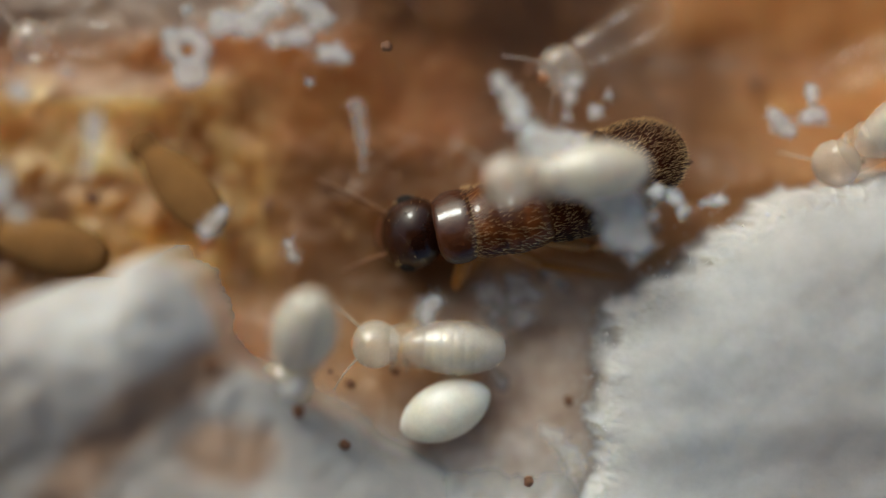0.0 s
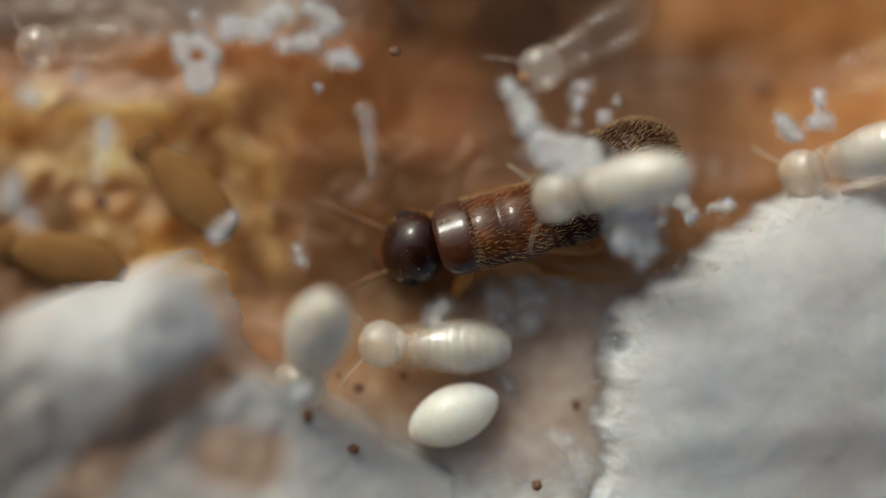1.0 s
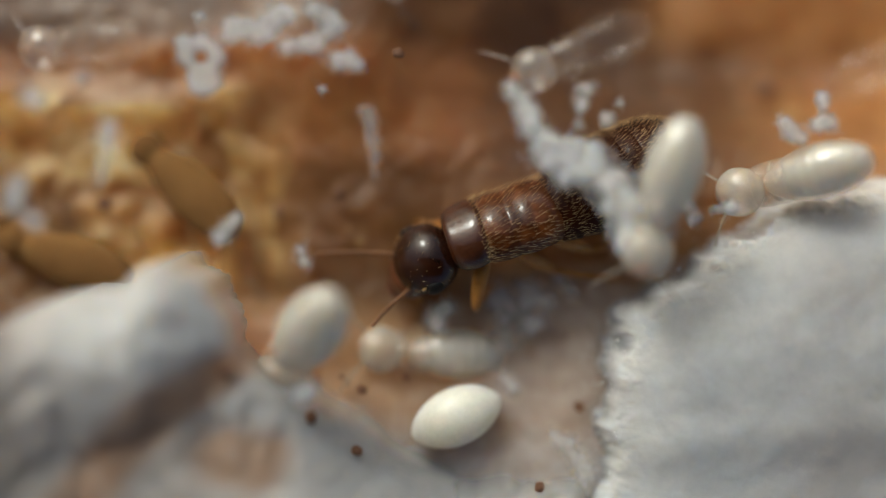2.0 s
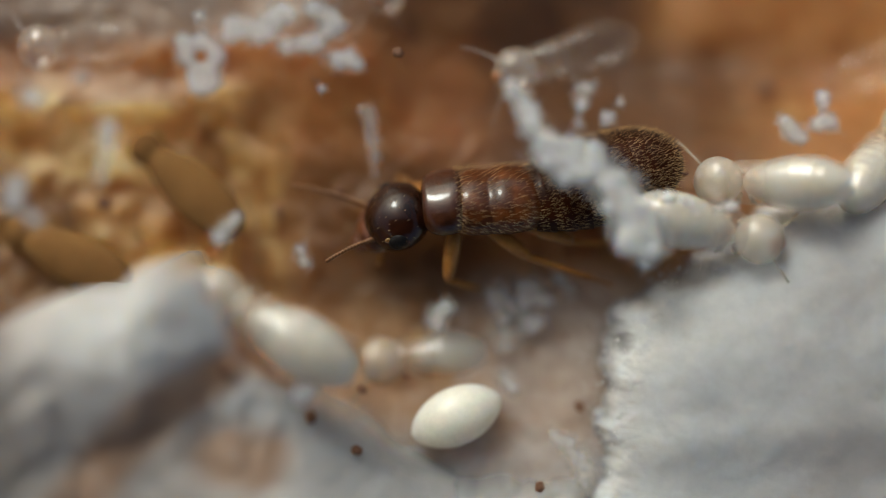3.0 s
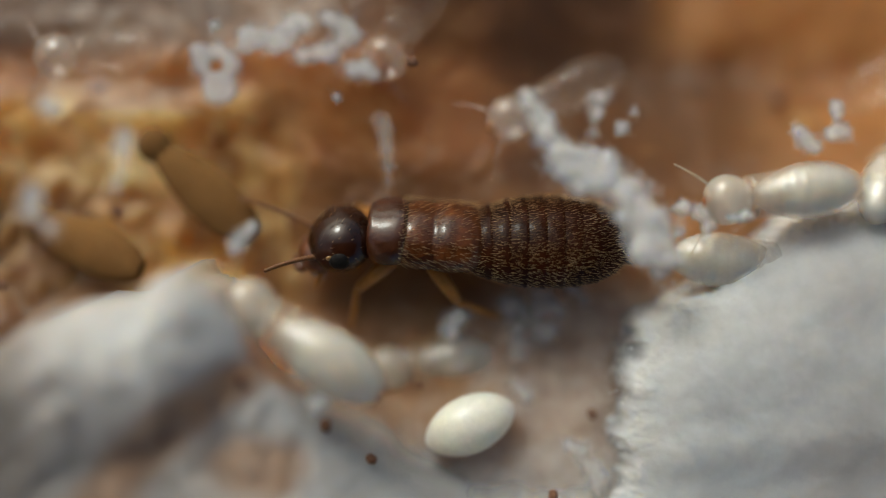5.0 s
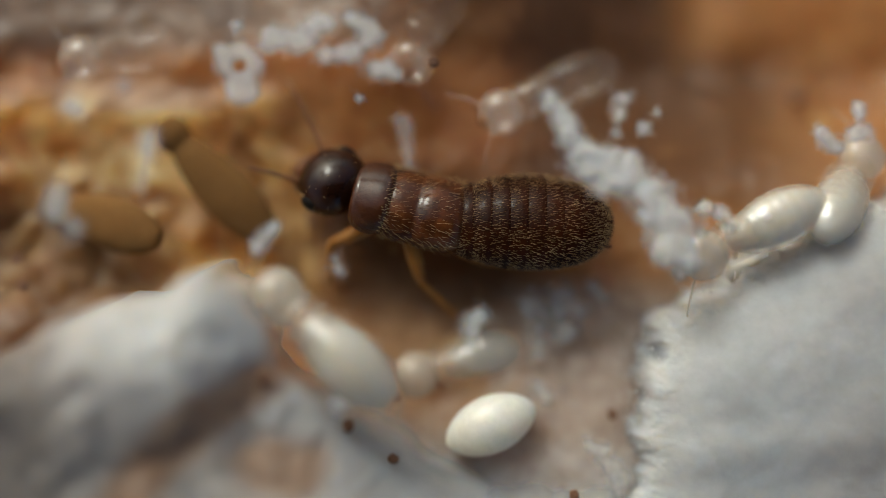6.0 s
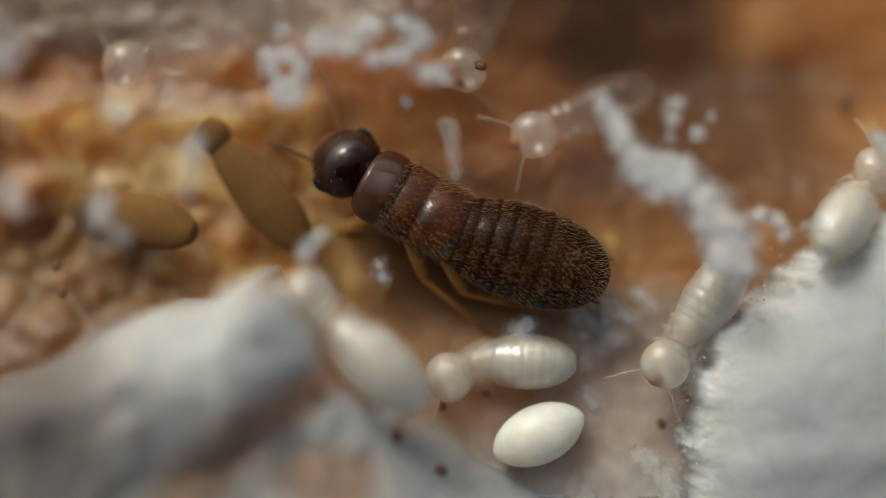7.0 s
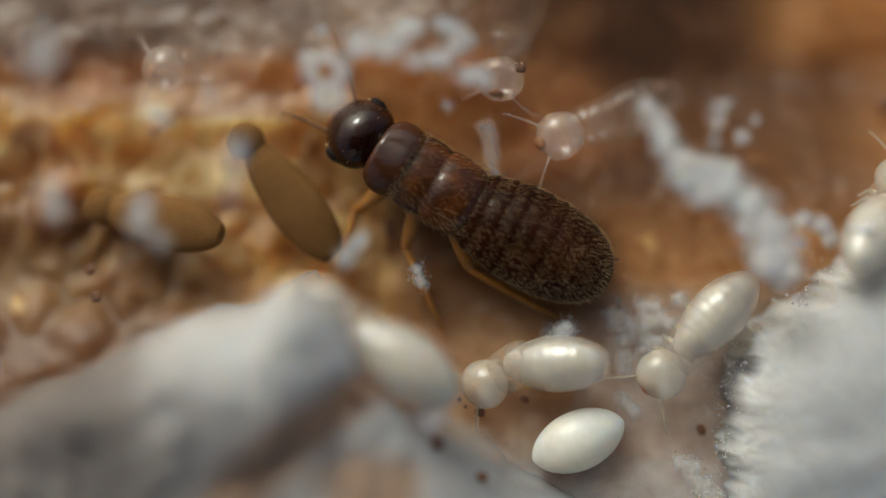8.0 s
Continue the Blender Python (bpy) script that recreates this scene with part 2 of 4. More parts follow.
# ---- ground: the floor and walls of the gallery in rotten wood ----
def floor_height(x, y):
    z = -1.15 + 0.10 * fbm(x, y, 0.8, 3, 3.0)
    # a low ridge beyond the nest, falling away to the upper end
    z += 0.3 * np.exp(-((y - 3.35) / 0.95) ** 2) * smooth(-x, 0.4, 1.6) * (1 - smooth(-x, 4.6, 6.2))
    z -= 2.0 * smooth(y, 0.9, 3.6) * smooth(x, -1.5, 3.6)
    # the hollow, with lumps of rotten wood in it
    dip = smooth(-x, 2.2, 3.6) * smooth(y, -1.9, -0.1) * smooth(-y, -3.5, -1.6)
    lumps = np.abs(fbm(x, y, 0.5, 3, 7.0)) * 0.9
    z += dip * (-0.8 + 0.8 * lumps)
    z += (0.15 * fbm(x, y, 0.8, 4, 9.0) - 0.6) * smooth(-x, 2.4, 4.2) * smooth(y, 2.4, 3.2)
    z += 0.6 * smooth(-y, 1.2, 4.5)
    return z


gx, gy = np.meshgrid(spread(-10.5, 9, 0.06, 60), spread(-6, 6, 0.06, 60))
hollow = smooth(-gx, 2.2, 3.8) * smooth(gy, -1.4, -0.2) * smooth(-gy + 0.5 * fbm(gx, gy, 0.6, 3, 4.0), -3.0, -2.2)
pale = np.maximum(smooth(gx, -3.6, -1.2) * smooth(-gy, -0.4, 0.9), 0.4 * smooth(gx, -0.5, 1.5) * smooth(-gy, -3.6, -1.0))
grey = smooth(gy, 3.2, 3.9) * smooth(-gx, 0.8, 3.0) + 0.6 * smooth(gy, 1.6, 2.6) * smooth(-gx, 4.2, 5.2) * smooth(-gy, -3.4, -2.6)
film = smooth(-gy + 0.35 * fbm(gx, gy, 0.9, 4, 2.0), 2.3, 3.6) * smooth(gx, -4.5, -2.0)
film = np.maximum(film, 0.45 * smooth(fbm(gx, gy, 1.3, 5, 12.0), 0.05, 0.5) * smooth(gx, -1.5, 0.5) * smooth(-gy, 0.2, 1.2))
film = np.maximum(film, 0.62 * smooth(gx, 0.1, 1.1) * (1 - 0.4 * smooth(gx, 2.4, 3.4)) * smooth(-gy, 0.1, 1.0))
# umber: shade of the deeper far end put into the colour, plus dark wood
umber_shade = np.maximum(smooth(gx, -0.6, 1.0) * (1 - smooth(gx, 4.4, 7.4)) * smooth(gy, 0.1, 1.6) * (1 - 0.9 * smooth(gy, 3.1, 4.2) * smooth(gx, 3.2, 4.6)), 0.85 * smooth(-gx + 0.6 * fbm(gx, gy, 0.7, 3, 6.0), 5.0, 6.6) * smooth(-gy, -1.9, -0.4))
# the same darker brown across the middle of the floor
umber_shade = np.maximum(umber_shade, 0.78 * smooth(gx, -4.0, -2.4) * (1 - smooth(gx, 0.3, 1.4)) * smooth(gy, -1.5, -0.6))
# golden patches paint in the glow of wood lit from behind
hollow = hollow * (0.2 + 0.8 * smooth(fbm(gx, gy, 0.42, 4, 15.0), -0.2, -0.1))
glow_pool = smooth(np.exp(-((((gx + 5.7) / 1.75) ** 2 + ((gy - 1.85) / 0.8) ** 2) ** 2)) + 0.55 * fbm(gx, gy, 0.9, 4, 21.0), 0.35, 0.75)
hollow = np.maximum(hollow * (1 - umber_shade * (gx < -3)), glow_pool)
umber_shade = umber_shade * (1 - glow_pool)
red = smooth(-gx, -1.5, 0.5) * (1 - 0.8 * smooth(-gx, 3.2, 5.0)) * smooth(gy, 1.2, 2.0) * (1 - smooth(gy, 3.2, 4.0))
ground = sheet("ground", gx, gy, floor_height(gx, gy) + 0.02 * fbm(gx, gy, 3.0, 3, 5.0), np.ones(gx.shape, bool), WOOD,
               (("pale", pale), ("umber_shade", umber_shade), ("film", film), ("grey", np.clip(grey, 0, 1)), ("gold_glow", hollow), ("red", red * (1 - hollow))))
tagged(ground, "damp orange-brown rotten wood gallery floor with hollows", "ground", kind="structure")


# ---- the white pulp that closes the gallery ----
def mound(name, outline, x0, x1, y0, y1, base, rise, width, seed, step=0.055, rough=0.10, stain=(), dull_shade=None, grime_shade=None, edge=0.16, fuzz=0.0, fall=None, soft_edge=0.35, blend=0.4, undercut=0.0, undercut_height=2.0, thin_rim=0.26, lip=0.0):
    x, y = np.meshgrid(np.arange(x0, x1, step), np.arange(y0, y1, step))
    ragged = edge * fbm(x, y, 1.2 if undercut else 1.6, 2 if undercut else 5, seed) + (0 if undercut else 0.25) * edge * fbm(x, y, 5.0, 3, seed + 2)
    edge_line = inside(x, y, outline)
    calm = blur(edge_line, round(blend / step))
    d = edge_line + ragged
    if fall:
        rise = rise - fall(x, y)
    u = np.clip((calm + 0.2) / (width + 0.2), 0, 1)
    lip = lip * (1 - smooth(x, -3.3, -1.8))
    z = base + rise * (lip + (1 - lip) * np.sqrt(1 - (1 - u) ** 2)) + rough * fbm(x, y, 1.1, 4, seed + 5) * smooth(calm, 0, 0.8) + 0.5 * ragged * smooth(d, 0, 0.3) * (1 - smooth(calm, 0.15, 0.6))
    z += 0.12 * rough * fbm(x, y, 4.0, 3, seed + 9) * smooth(d, 0.1, 0.8)
    z += fuzz * (fbm(x, y, 7.0, 4, seed + 3) + np.abs(fbm(x, y, 3.5, 3, seed + 4))) * (1 - smooth(calm, 0.1, 0.7))
    under = floor_height(x, y) - 0.12
    z = under + (z - under) * smooth(d, -0.08, soft_edge)
    stains = np.zeros(x.shape)
    sx, sy = x, y
    if undercut:
        # the flank leans in under the rim
        gy_, gx_ = np.gradient(calm, step)
        tuck = undercut * (1 - smooth(x, -3.2, -2.2)) * (1 - smooth(z, under, under + undercut_height)) * (1 - smooth(calm, 0.3, 0.9))
        sx, sy = x + tuck * gx_, y + tuck * gy_
    for line, w in stain:
        near = np.full(x.shape, 1e9)
        for (ax, ay), (bx, by) in zip(line, line[1:]):
            u = np.clip(((x - ax) * (bx - ax) + (y - ay) * (by - ay)) / ((bx - ax) ** 2 + (by - ay) ** 2), 0, 1)
            near = np.minimum(near, np.hypot(x - ax - u * (bx - ax), y - ay - u * (by - ay)))
        mark = 1 - smooth(near + 0.12 * fbm(x, y, 0.8, 3, seed), 0.3 * w, 1.3 * w)
        z -= 0.08 * mark
        stains = np.maximum(stains, mark)
    dulled = dull_shade(x, y) if dull_shade else np.zeros(x.shape)
    return sheet(name, sx, sy, z, d > -0.12, PLASTER, (("stain", stains), ("dull_shade", dulled), ("grime_shade", grime_shade(x, y) if grime_shade else np.zeros(x.shape)), ("body", smooth(d, -0.12, thin_rim - 0.12))))


RIGHT_EDGE = [(7.78, 1.28), (6.51, 1.01), (5.6, 0.85), (5.05, 0.46), (4.55, 0.1), (4.05, -0.26), (3.53, -0.65),
              (2.96, -1.08), (2.71, -1.54), (2.65, -1.99), (2.6, -2.4), (2.53, -2.95), (2.67, -3.45), (2.42, -4.17),
              (2.42, -5.99), (11.96, -5.99), (11.96, 1.65)]
# duller to the right and downward: the wall's shade is painted in
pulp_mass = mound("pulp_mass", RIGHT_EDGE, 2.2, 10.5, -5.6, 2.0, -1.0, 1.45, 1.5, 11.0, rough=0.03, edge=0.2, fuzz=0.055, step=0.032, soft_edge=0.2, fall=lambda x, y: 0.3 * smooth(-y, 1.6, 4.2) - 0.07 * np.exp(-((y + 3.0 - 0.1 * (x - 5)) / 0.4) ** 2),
                  dull_shade=lambda x, y: np.clip(0.25 + 0.25 * fbm(x, y, 0.4, 3, 17.0) + 0.3 * smooth(-y, 1.6, 3.4), 0, 0.65) * smooth(x, 4.3, 6.2))
tagged(pulp_mass, "thick white damp pulp wall with crumbly edge", "pulp", kind="structure")

LEFT_EDGE = [(-9.7, -2.4), (-8.3, -1.78), (-6.95, -1.22), (-6.4, -0.88), (-5.95, -0.7), (-5.45, -0.4), (-4.65, -0.36), (-4.2, -0.02), (-3.95, 0.12), (-3.75, -0.15), (-3.38, -0.36), (-3.1, -0.88), (-2.96, -1.4), (-2.45, -1.89), (-1.91, -2.31), (-1.31, -2.76), (-0.59, -3.24), (0.34, -3.63), (1.08, -4.28), (1.08, -6.14), (-10.76, -5.99)]
# duller and grimier to the lower left, painted shade mixed with dirt
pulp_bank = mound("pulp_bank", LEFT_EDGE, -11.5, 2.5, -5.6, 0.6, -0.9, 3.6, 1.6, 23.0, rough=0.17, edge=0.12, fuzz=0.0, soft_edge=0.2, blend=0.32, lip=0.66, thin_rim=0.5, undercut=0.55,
                  fall=lambda x, y: (0.9 + 2.0 * smooth(x, -2.6, 0.2)) * (1 - np.maximum(smooth(-0.55 * (x + 3.1) - 0.835 * (y + 1.5), -0.2, 2.6), smooth(-x, 2.6, 4.5))) + 0.3 * smooth(-y, 1.6, 3.2),
                  stain=[([(-3.27, -1.84), (-4.06, -2.34), (-4.73, -3.01), (-5.32, -3.85)], 0.42), ([(-3.23, -2.97), (-2.71, -3.1)], 0.5)],
                  dull_shade=lambda x, y: 0.72 * (1 - np.exp(-(((x + 4.2) / 1.9) ** 2 + ((y + 0.75) / 1.15) ** 2) ** 1.5)) - 0.6 * smooth(x, -3.9, -2.4) + 0.02 + 0.6 * smooth(-x, 5.4, 7.2),
                  grime_shade=lambda x, y: np.maximum(0.85 * smooth(-x + 0.5 * fbm(x, y, 0.5, 3, 31.0), 5.3, 7.0), 0.25 * smooth(-y, 1.6, 2.8)))
tagged(pulp_bank, "smooth white pulp bank with brown stained furrow", "pulp", kind="structure")


FILM_EDGE = [(-1.51, -2.94), (-0.78, -3.08), (-0.13, -3.24), (0.61, -3.42), (1.62, -3.42), (2.64, -3.31), (3.05, -5.99), (-2.4, -5.99), (-2.04, -3.72)]
pulp_film = mound("pulp_film", FILM_EDGE, -4.2, 3.2, -5.6, -1.4, -1.05, 1.25, 1.8, 29.0, rough=0.10, edge=0.14, soft_edge=1.5, thin_rim=1.7, dull_shade=lambda x, y: 0.55 - 0.4 * smooth(-y + 0.25 * x, 2.2, 3.6))
tagged(pulp_film, "thin greyish damp pulp film over the wood", "pulp", kind="structure")


# ---- clumps of white fluff ----
def clump(name, blobs, z, thick, seed, label, step=0.028, ragged=1.05, mat=None, holes=(), parent=None, crumbs=0.14):
    """A ragged pad whose outline is the union of round blobs (x, y, radius)."""
    xs, ys, rs = zip(*blobs)
    x, y = np.meshgrid(np.arange(min(xs) - 1, max(xs) + 1, step), np.arange(min(ys) - 1, max(ys) + 1, step))
    field = sum(np.exp(-((x - a) ** 2 + (y - b) ** 2) / (0.7 * r * r)) for a, b, r in blobs)
    solid = field > 0.22
    field = field - 0.35 + ragged * (0.40 * fbm(x, y, 3.0, 5, seed) + 0.22 * fbm(x, y, 9.0, 3, seed + 1))
    for a, b, q in holes:
        field = field - 2.0 * np.exp(-((x - a) ** 2 + (y - b) ** 2) / (0.7 * q * q))
    keep = (field > 0) & solid
    h = 0.8 * thick * np.sqrt(np.clip(field, 0, 1)) * (1 + 0.3 * fbm(x, y, 4.0, 3, seed + 4))
    bm = bmesh.new()
    body = bm.verts.layers.float.new("body")
    cx, cy = sum(xs) / len(xs), sum(ys) / len(ys)
    density = smooth(field, 0.0, 0.9)
    for s in (1, -1):
        at = {}
        for i, j in zip(*np.nonzero(keep)):
            at[i, j] = bm.verts.new((x[i, j] - cx, y[i, j] - cy, s * h[i, j]))
            at[i, j][body] = density[i, j]
        for i, j in at:
            c = [at.get(q) for q in ((i, j), (i, j + 1), (i + 1, j + 1), (i + 1, j))]
            if all(c):
                bm.faces.new(c)
    pad_size = len(bm.verts)
    # loose crumbs and fibres make the outline soft
    rnd = random.Random(int(seed * 10))
    cells = list(zip(*np.nonzero((field > -0.06) & solid)))
    for i, j in rnd.sample(cells, min(len(cells), int(10 + crumbs * len(cells)))):
        q = rnd.uniform(0.008, 0.026)
        ball((x[i, j] - cx, y[i, j] - cy, rnd.uniform(-1, 1.2) * thick * max(field[i, j], 0.1) ** 0.5), q, bm, 1, (1, rnd.uniform(0.5, 1.1), 0.8), 0.9)
    for i, j in rnd.sample(cells, min(len(cells), 6 + len(cells) // 60)):
        p = Vector((x[i, j] - cx, y[i, j] - cy, thick * 0.4))
        e = Vector((rnd.uniform(-1, 1), rnd.uniform(-1, 1), rnd.uniform(-0.5, 0.8))) * 0.14
        tube([p, p + 0.5 * e + Vector((0.02, -0.015, 0.01)), p + e], [0.007, 0.006, 0.003], 4, bm)
    for v in itertools.islice(bm.verts, pad_size, None):
        v[body] = 0.6
    ob = part(name, bm, mat or FLUFF, parent, m=mpose(cx, cy, z))
    return ob if parent else tagged(ob, label, "fluff")


strand = tagged(new("fluff_strand", None), "ragged white fluff strand spanning the gallery", "fluff")
for k, blobs in enumerate((
        [(1.09, 2.37, 0.30), (1.28, 2.08, 0.24), (1.41, 1.78, 0.28)],
        [(1.56, 1.54, 0.42), (1.95, 1.35, 0.50), (2.29, 1.22, 0.42)],
        [(2.51, 1, 0.40), (2.77, 0.7, 0.44), (2.98, 0.35, 0.46), (3.16, 0.03, 0.30), (2.77, 0.05, 0.22)],
        [(2.14, 2.42, 0.24), (2.12, 2.15, 0.13), (2.07, 1.89, 0.14)],
        [(3.5, 0.77, 0.17), (3.78, 0.68, 0.18), (3.92, 0.44, 0.17), (3.42, 0.4, 0.15), (4.24, 0.6, 0.16), (4.49, 0.66, 0.15)])):
    clump("tuft", blobs, 1.0 if k < 4 else 0.6, 0.26, 31.0 + 3 * k, "", parent=strand)
for k, blob in enumerate(((2.55, 1.99, 0.17), (3.09, -0.23, 0.17), (2.73, 2.25, 0.1))):
    clump("crumb", [blob], 0.8, 0.1, 51.0 + k, "", parent=strand)
clump("fluff_ring", [(-3.92, 2.94, 0.26), (-3.45, 2.94, 0.26), (-3.67, 3.16, 0.24), (-3.67, 2.64, 0.30), (-3.74, 2.49, 0.2), (-3.54, 2.53, 0.2), (-3.99, 3.18, 0.14)],
      1.0, 0.1, 37.0, "white ring of dried fluff on brown wood", ragged=0.5, mat=FLECK, holes=[(-3.69, 2.93, 0.1)])
clump("fluff_smear", [(-3.33, 3.22, 0.2), (-3.1, 3.36, 0.26), (-2.84, 3.29, 0.26), (-2.62, 3.46, 0.28), (-2.38, 3.61, 0.22)], 1.0, 0.1, 39.0, "white streak of dried fluff on brown wood", ragged=1.3, mat=FLECK)
clump("fluff_hook", [(-2.41, 3.07, 0.2), (-2.1, 3.05, 0.24), (-1.85, 3.18, 0.26), (-1.67, 3.42, 0.24), (-1.83, 3.63, 0.22), (-2.04, 3.65, 0.14)], 1.0, 0.1, 41.0, "white hooked smear of fluff on brown wood", ragged=1.3, mat=FLECK)
clump("fluff_dab", [(-1.66, 2.87, 0.22), (-1.41, 2.9, 0.2), (-1.26, 2.79, 0.14)], 1.0, 0.08, 42.0, "small white dab of fluff on brown wood", ragged=1.3, mat=FLECK)
clump("fluff_crumb", [(5.3, 1.99, 0.17), (5.41, 1.79, 0.19), (5.53, 1.68, 0.16), (5.78, 1.93, 0.17), (6, 1.98, 0.2), (5.89, 2.21, 0.1), (5.87, 2.37, 0.14)],
      0.7, 0.1, 43.0, "small frosty white crumb", step=0.02)
for blobs, z in (
        ([(-5.13, 1.87, 0.2), (-5.15, 1.61, 0.2), (-5.2, 1.31, 0.16), (-5.26, 1.07, 0.12)], 0.9),
        ([(-5.56, 2.64, 0.17)], 0.8),
        ([(-6.38, 2.35, 0.22), (-6.23, 2.28, 0.14)], 0.8),
        ([(-6.5, 1, 0.24), (-6.56, 0.66, 0.26)], 1.0),
        ([(-6.25, 0.46, 0.2)], 1.0),
        ([(-3.25, 0.35, 0.2), (-3.42, 0.14, 0.2), (-3.12, 0.48, 0.12)], 1.1),
        ([(-2.39, 0.01, 0.18), (-2.3, -0.23, 0.2)], -0.7),
        ([(-3.79, 3.6, 0.15)], 0.7),
        ([(-2.16, -2.2, 0.24), (-2, -2.11, 0.2)], 1.3),
        ([(-7.88, 1.22, 0.3), (-7.8, 0.87, 0.25)], 1.0),
        ([(-7.97, 3.17, 0.5)], 1.2),
        ([(-1.26, 2.27, 0.24), (-1.18, 2.03, 0.22), (-1.16, 1.77, 0.2), (-1.13, 1.5, 0.18), (-1.13, 1.23, 0.16)], -0.6),
        ([(-1.89, 2.48, 0.12)], 0.6),
        ([(-0.08, -1.21, 0.3), (0.06, -0.97, 0.2)], -0.6)):
    if blobs[0][0] < -4.5:
        k = (19.5 - z - 1.0) / (19.5 - z)
        blobs, z = [(k * x, k * y, r) for x, y, r in blobs], z + 1.0
    faint = z == -0.6 and len(blobs) == 5
    clump("fluff_fleck", blobs, z, 0.1, 60.0 + blobs[0][0], "faint glistening streak of dried fluff" if faint else "small white fleck of dried fluff", ragged=0.4 if faint else 0.6, mat=VEIL if faint else FLECK, crumbs=0.02 if faint else 0.14)


# ---- frass and crystals ----
def nugget(name, x, y, z, r, mat, label, flat=0.45, rough=0.35):
    ob = part(name, ball((0, 0, 0), 0.75 * r, None, 3, (1, 0.85, flat), rough), mat, None, label, mpose(x, y, z, 0, 0, 40 * x))
    return tagged(ob, "", name.replace("_", " "), "frass pellets in the nest")


def surface_points(ob):
    flat = np.zeros(3 * len(ob.data.vertices))
    ob.data.vertices.foreach_get("co", flat)
    return flat.reshape(-1, 3) / MM


PULP_POINTS = np.concatenate([surface_points(pulp_bank), surface_points(pulp_film)])


def on_pulp(x, y, z):
    """The place on the pulp bank that is seen along the same upward line as (x, y, z), or that place itself."""
    for _ in range(6):
        near = np.hypot(PULP_POINTS[:, 0] - x, PULP_POINTS[:, 1] - y) < 0.12
        if not near.any():
            break
        top = PULP_POINTS[near, 2].max()
        k = (19.55 - top) / (19.55 - z)
        x, y, z = x * k, y * k, top
    return x, y, z


for x, y, z, size in ((-3.22, -1.79, 1.6, 0.14), (-2.14, -2.73, -0.1, 0.14), (-1.4, -3.28, -0.2, 0.12), (2.29, -2.65, -0.9, 0.12), (1.57, -3.87, -0.2, 0.12),
                      (-5.81, 0.77, -1.3, 0.18), (-2.78, 0.65, -1.5, 0.22), (-0.14, 1.32, -1.3, 0.14), (-0.73, 3.19, -0.3, 0.13), (5.83, 2.87, -2.4, 0.22),
                      (0.99, 1.43, -1.5, 0.14), (-1.77, 0.97, -1.1, 0.12), (-1.36, -2.34, -0.7, 0.12), (-0.62, -2.15, -0.8, 0.1), (1.73, 3.01, -1.6, 0.16), (-7.74, -0.04, -0.9, 0.12), (-7.61, -0.48, -0.8, 0.13)):
    x, y, z = on_pulp(x, y, z) if y < -1.5 and x < 1 else (x, y, z)
    nugget("frass_pellet", x, y, z, size, RUST_BIT, "soft rust-brown frass pellet")
for x, y, z, size in ((2.07, -1.46, -1.05, 0.03), (2.52, -1.36, -1.05, 0.026), (3.78, 0.22, -0.9, 0.045), (3.82, -0.23, -0.9, 0.03), (2.81, -0.76, -1, 0.022),
                      (2.45, -1.3, -1.05, 0.02), (-6.87, -0.54, -1.2, 0.06), (-1.69, -2.14, -0.75, 0.06), (-1.58, -2.26, -0.75, 0.04), (-7.85, -0.47, -1.2, 0.05)):
    nugget("frass_grain", x, y, z, size, DARK_BIT, "tiny dark frass grain")


for k, (blobs, z) in enumerate((
        ([(1.28, -0.54, 0.22), (1.51, -0.72, 0.26), (1.74, -0.9, 0.2), (1.37, -0.95, 0.2)], -0.98), ([(1.05, -1.22, 0.2), (1.33, -1.35, 0.16)], -1.0), ([(0.9, -0.75, 0.3), (1.2, -1.05, 0.34), (1.55, -1.3, 0.28), (1.0, -1.6, 0.28)], -1.0), ([(1.9, -0.5, 0.24), (2.2, -0.75, 0.2)], -1.02),
        ([(1.87, -3.08, 0.2), (2.1, -3.26, 0.24), (2.28, -3.54, 0.28), (2.37, -3.85, 0.24)], -0.5), ([(1.01, -2.17, 0.2), (1.19, -2.35, 0.16)], -0.9),
        ([(-0.22, -1.08, 0.2), (0.05, -0.97, 0.16)], -1.0))):
    clump("wet_crystal", blobs, z, 0.05, 120.0 + 4 * k, "glistening whitish crystal crust on damp wood", ragged=1.3, mat=CRYSTAL, crumbs=0.03)


# ---- the crumbly fringe of the pulp wall ----
def fringe(line, count, seed):
    rnd = random.Random(seed)
    bm = bmesh.new()
    spans = list(zip(line, line[1:]))
    for _ in range(count):
        (ax, ay), (bx, by) = rnd.choice(spans)
        u = rnd.random()
        long = math.hypot(bx - ax, by - ay)
        out = Vector((-(by - ay) / long, (bx - ax) / long, 0))
        away = rnd.gauss(0.0, 0.13) + 0.10 * noise.noise(Vector((ax + u * (bx - ax), ay + u * (by - ay), 0)) * 2.5)
        p = Vector((ax + u * (bx - ax), ay + u * (by - ay), rnd.uniform(-0.85, -0.35) - 1.6 * max(min(away, 0.2), -0.25))) + out * away
        if rnd.random() < 0.55:
            ball(p, rnd.uniform(0.008, 0.03), bm, 1, (1, rnd.uniform(0.6, 1.1), 0.8), 0.9)
        else:
            e = (out * rnd.uniform(-0.2, 1) + Vector((rnd.uniform(-0.8, 0.8), rnd.uniform(-0.8, 0.8), rnd.uniform(-0.2, 0.8)))) * rnd.uniform(0.06, 0.16)
            tube([p, p + 0.5 * e + Vector((0.015, -0.012, 0.01)), p + e], [0.007, 0.006, 0.003], 4, bm)
    return bm


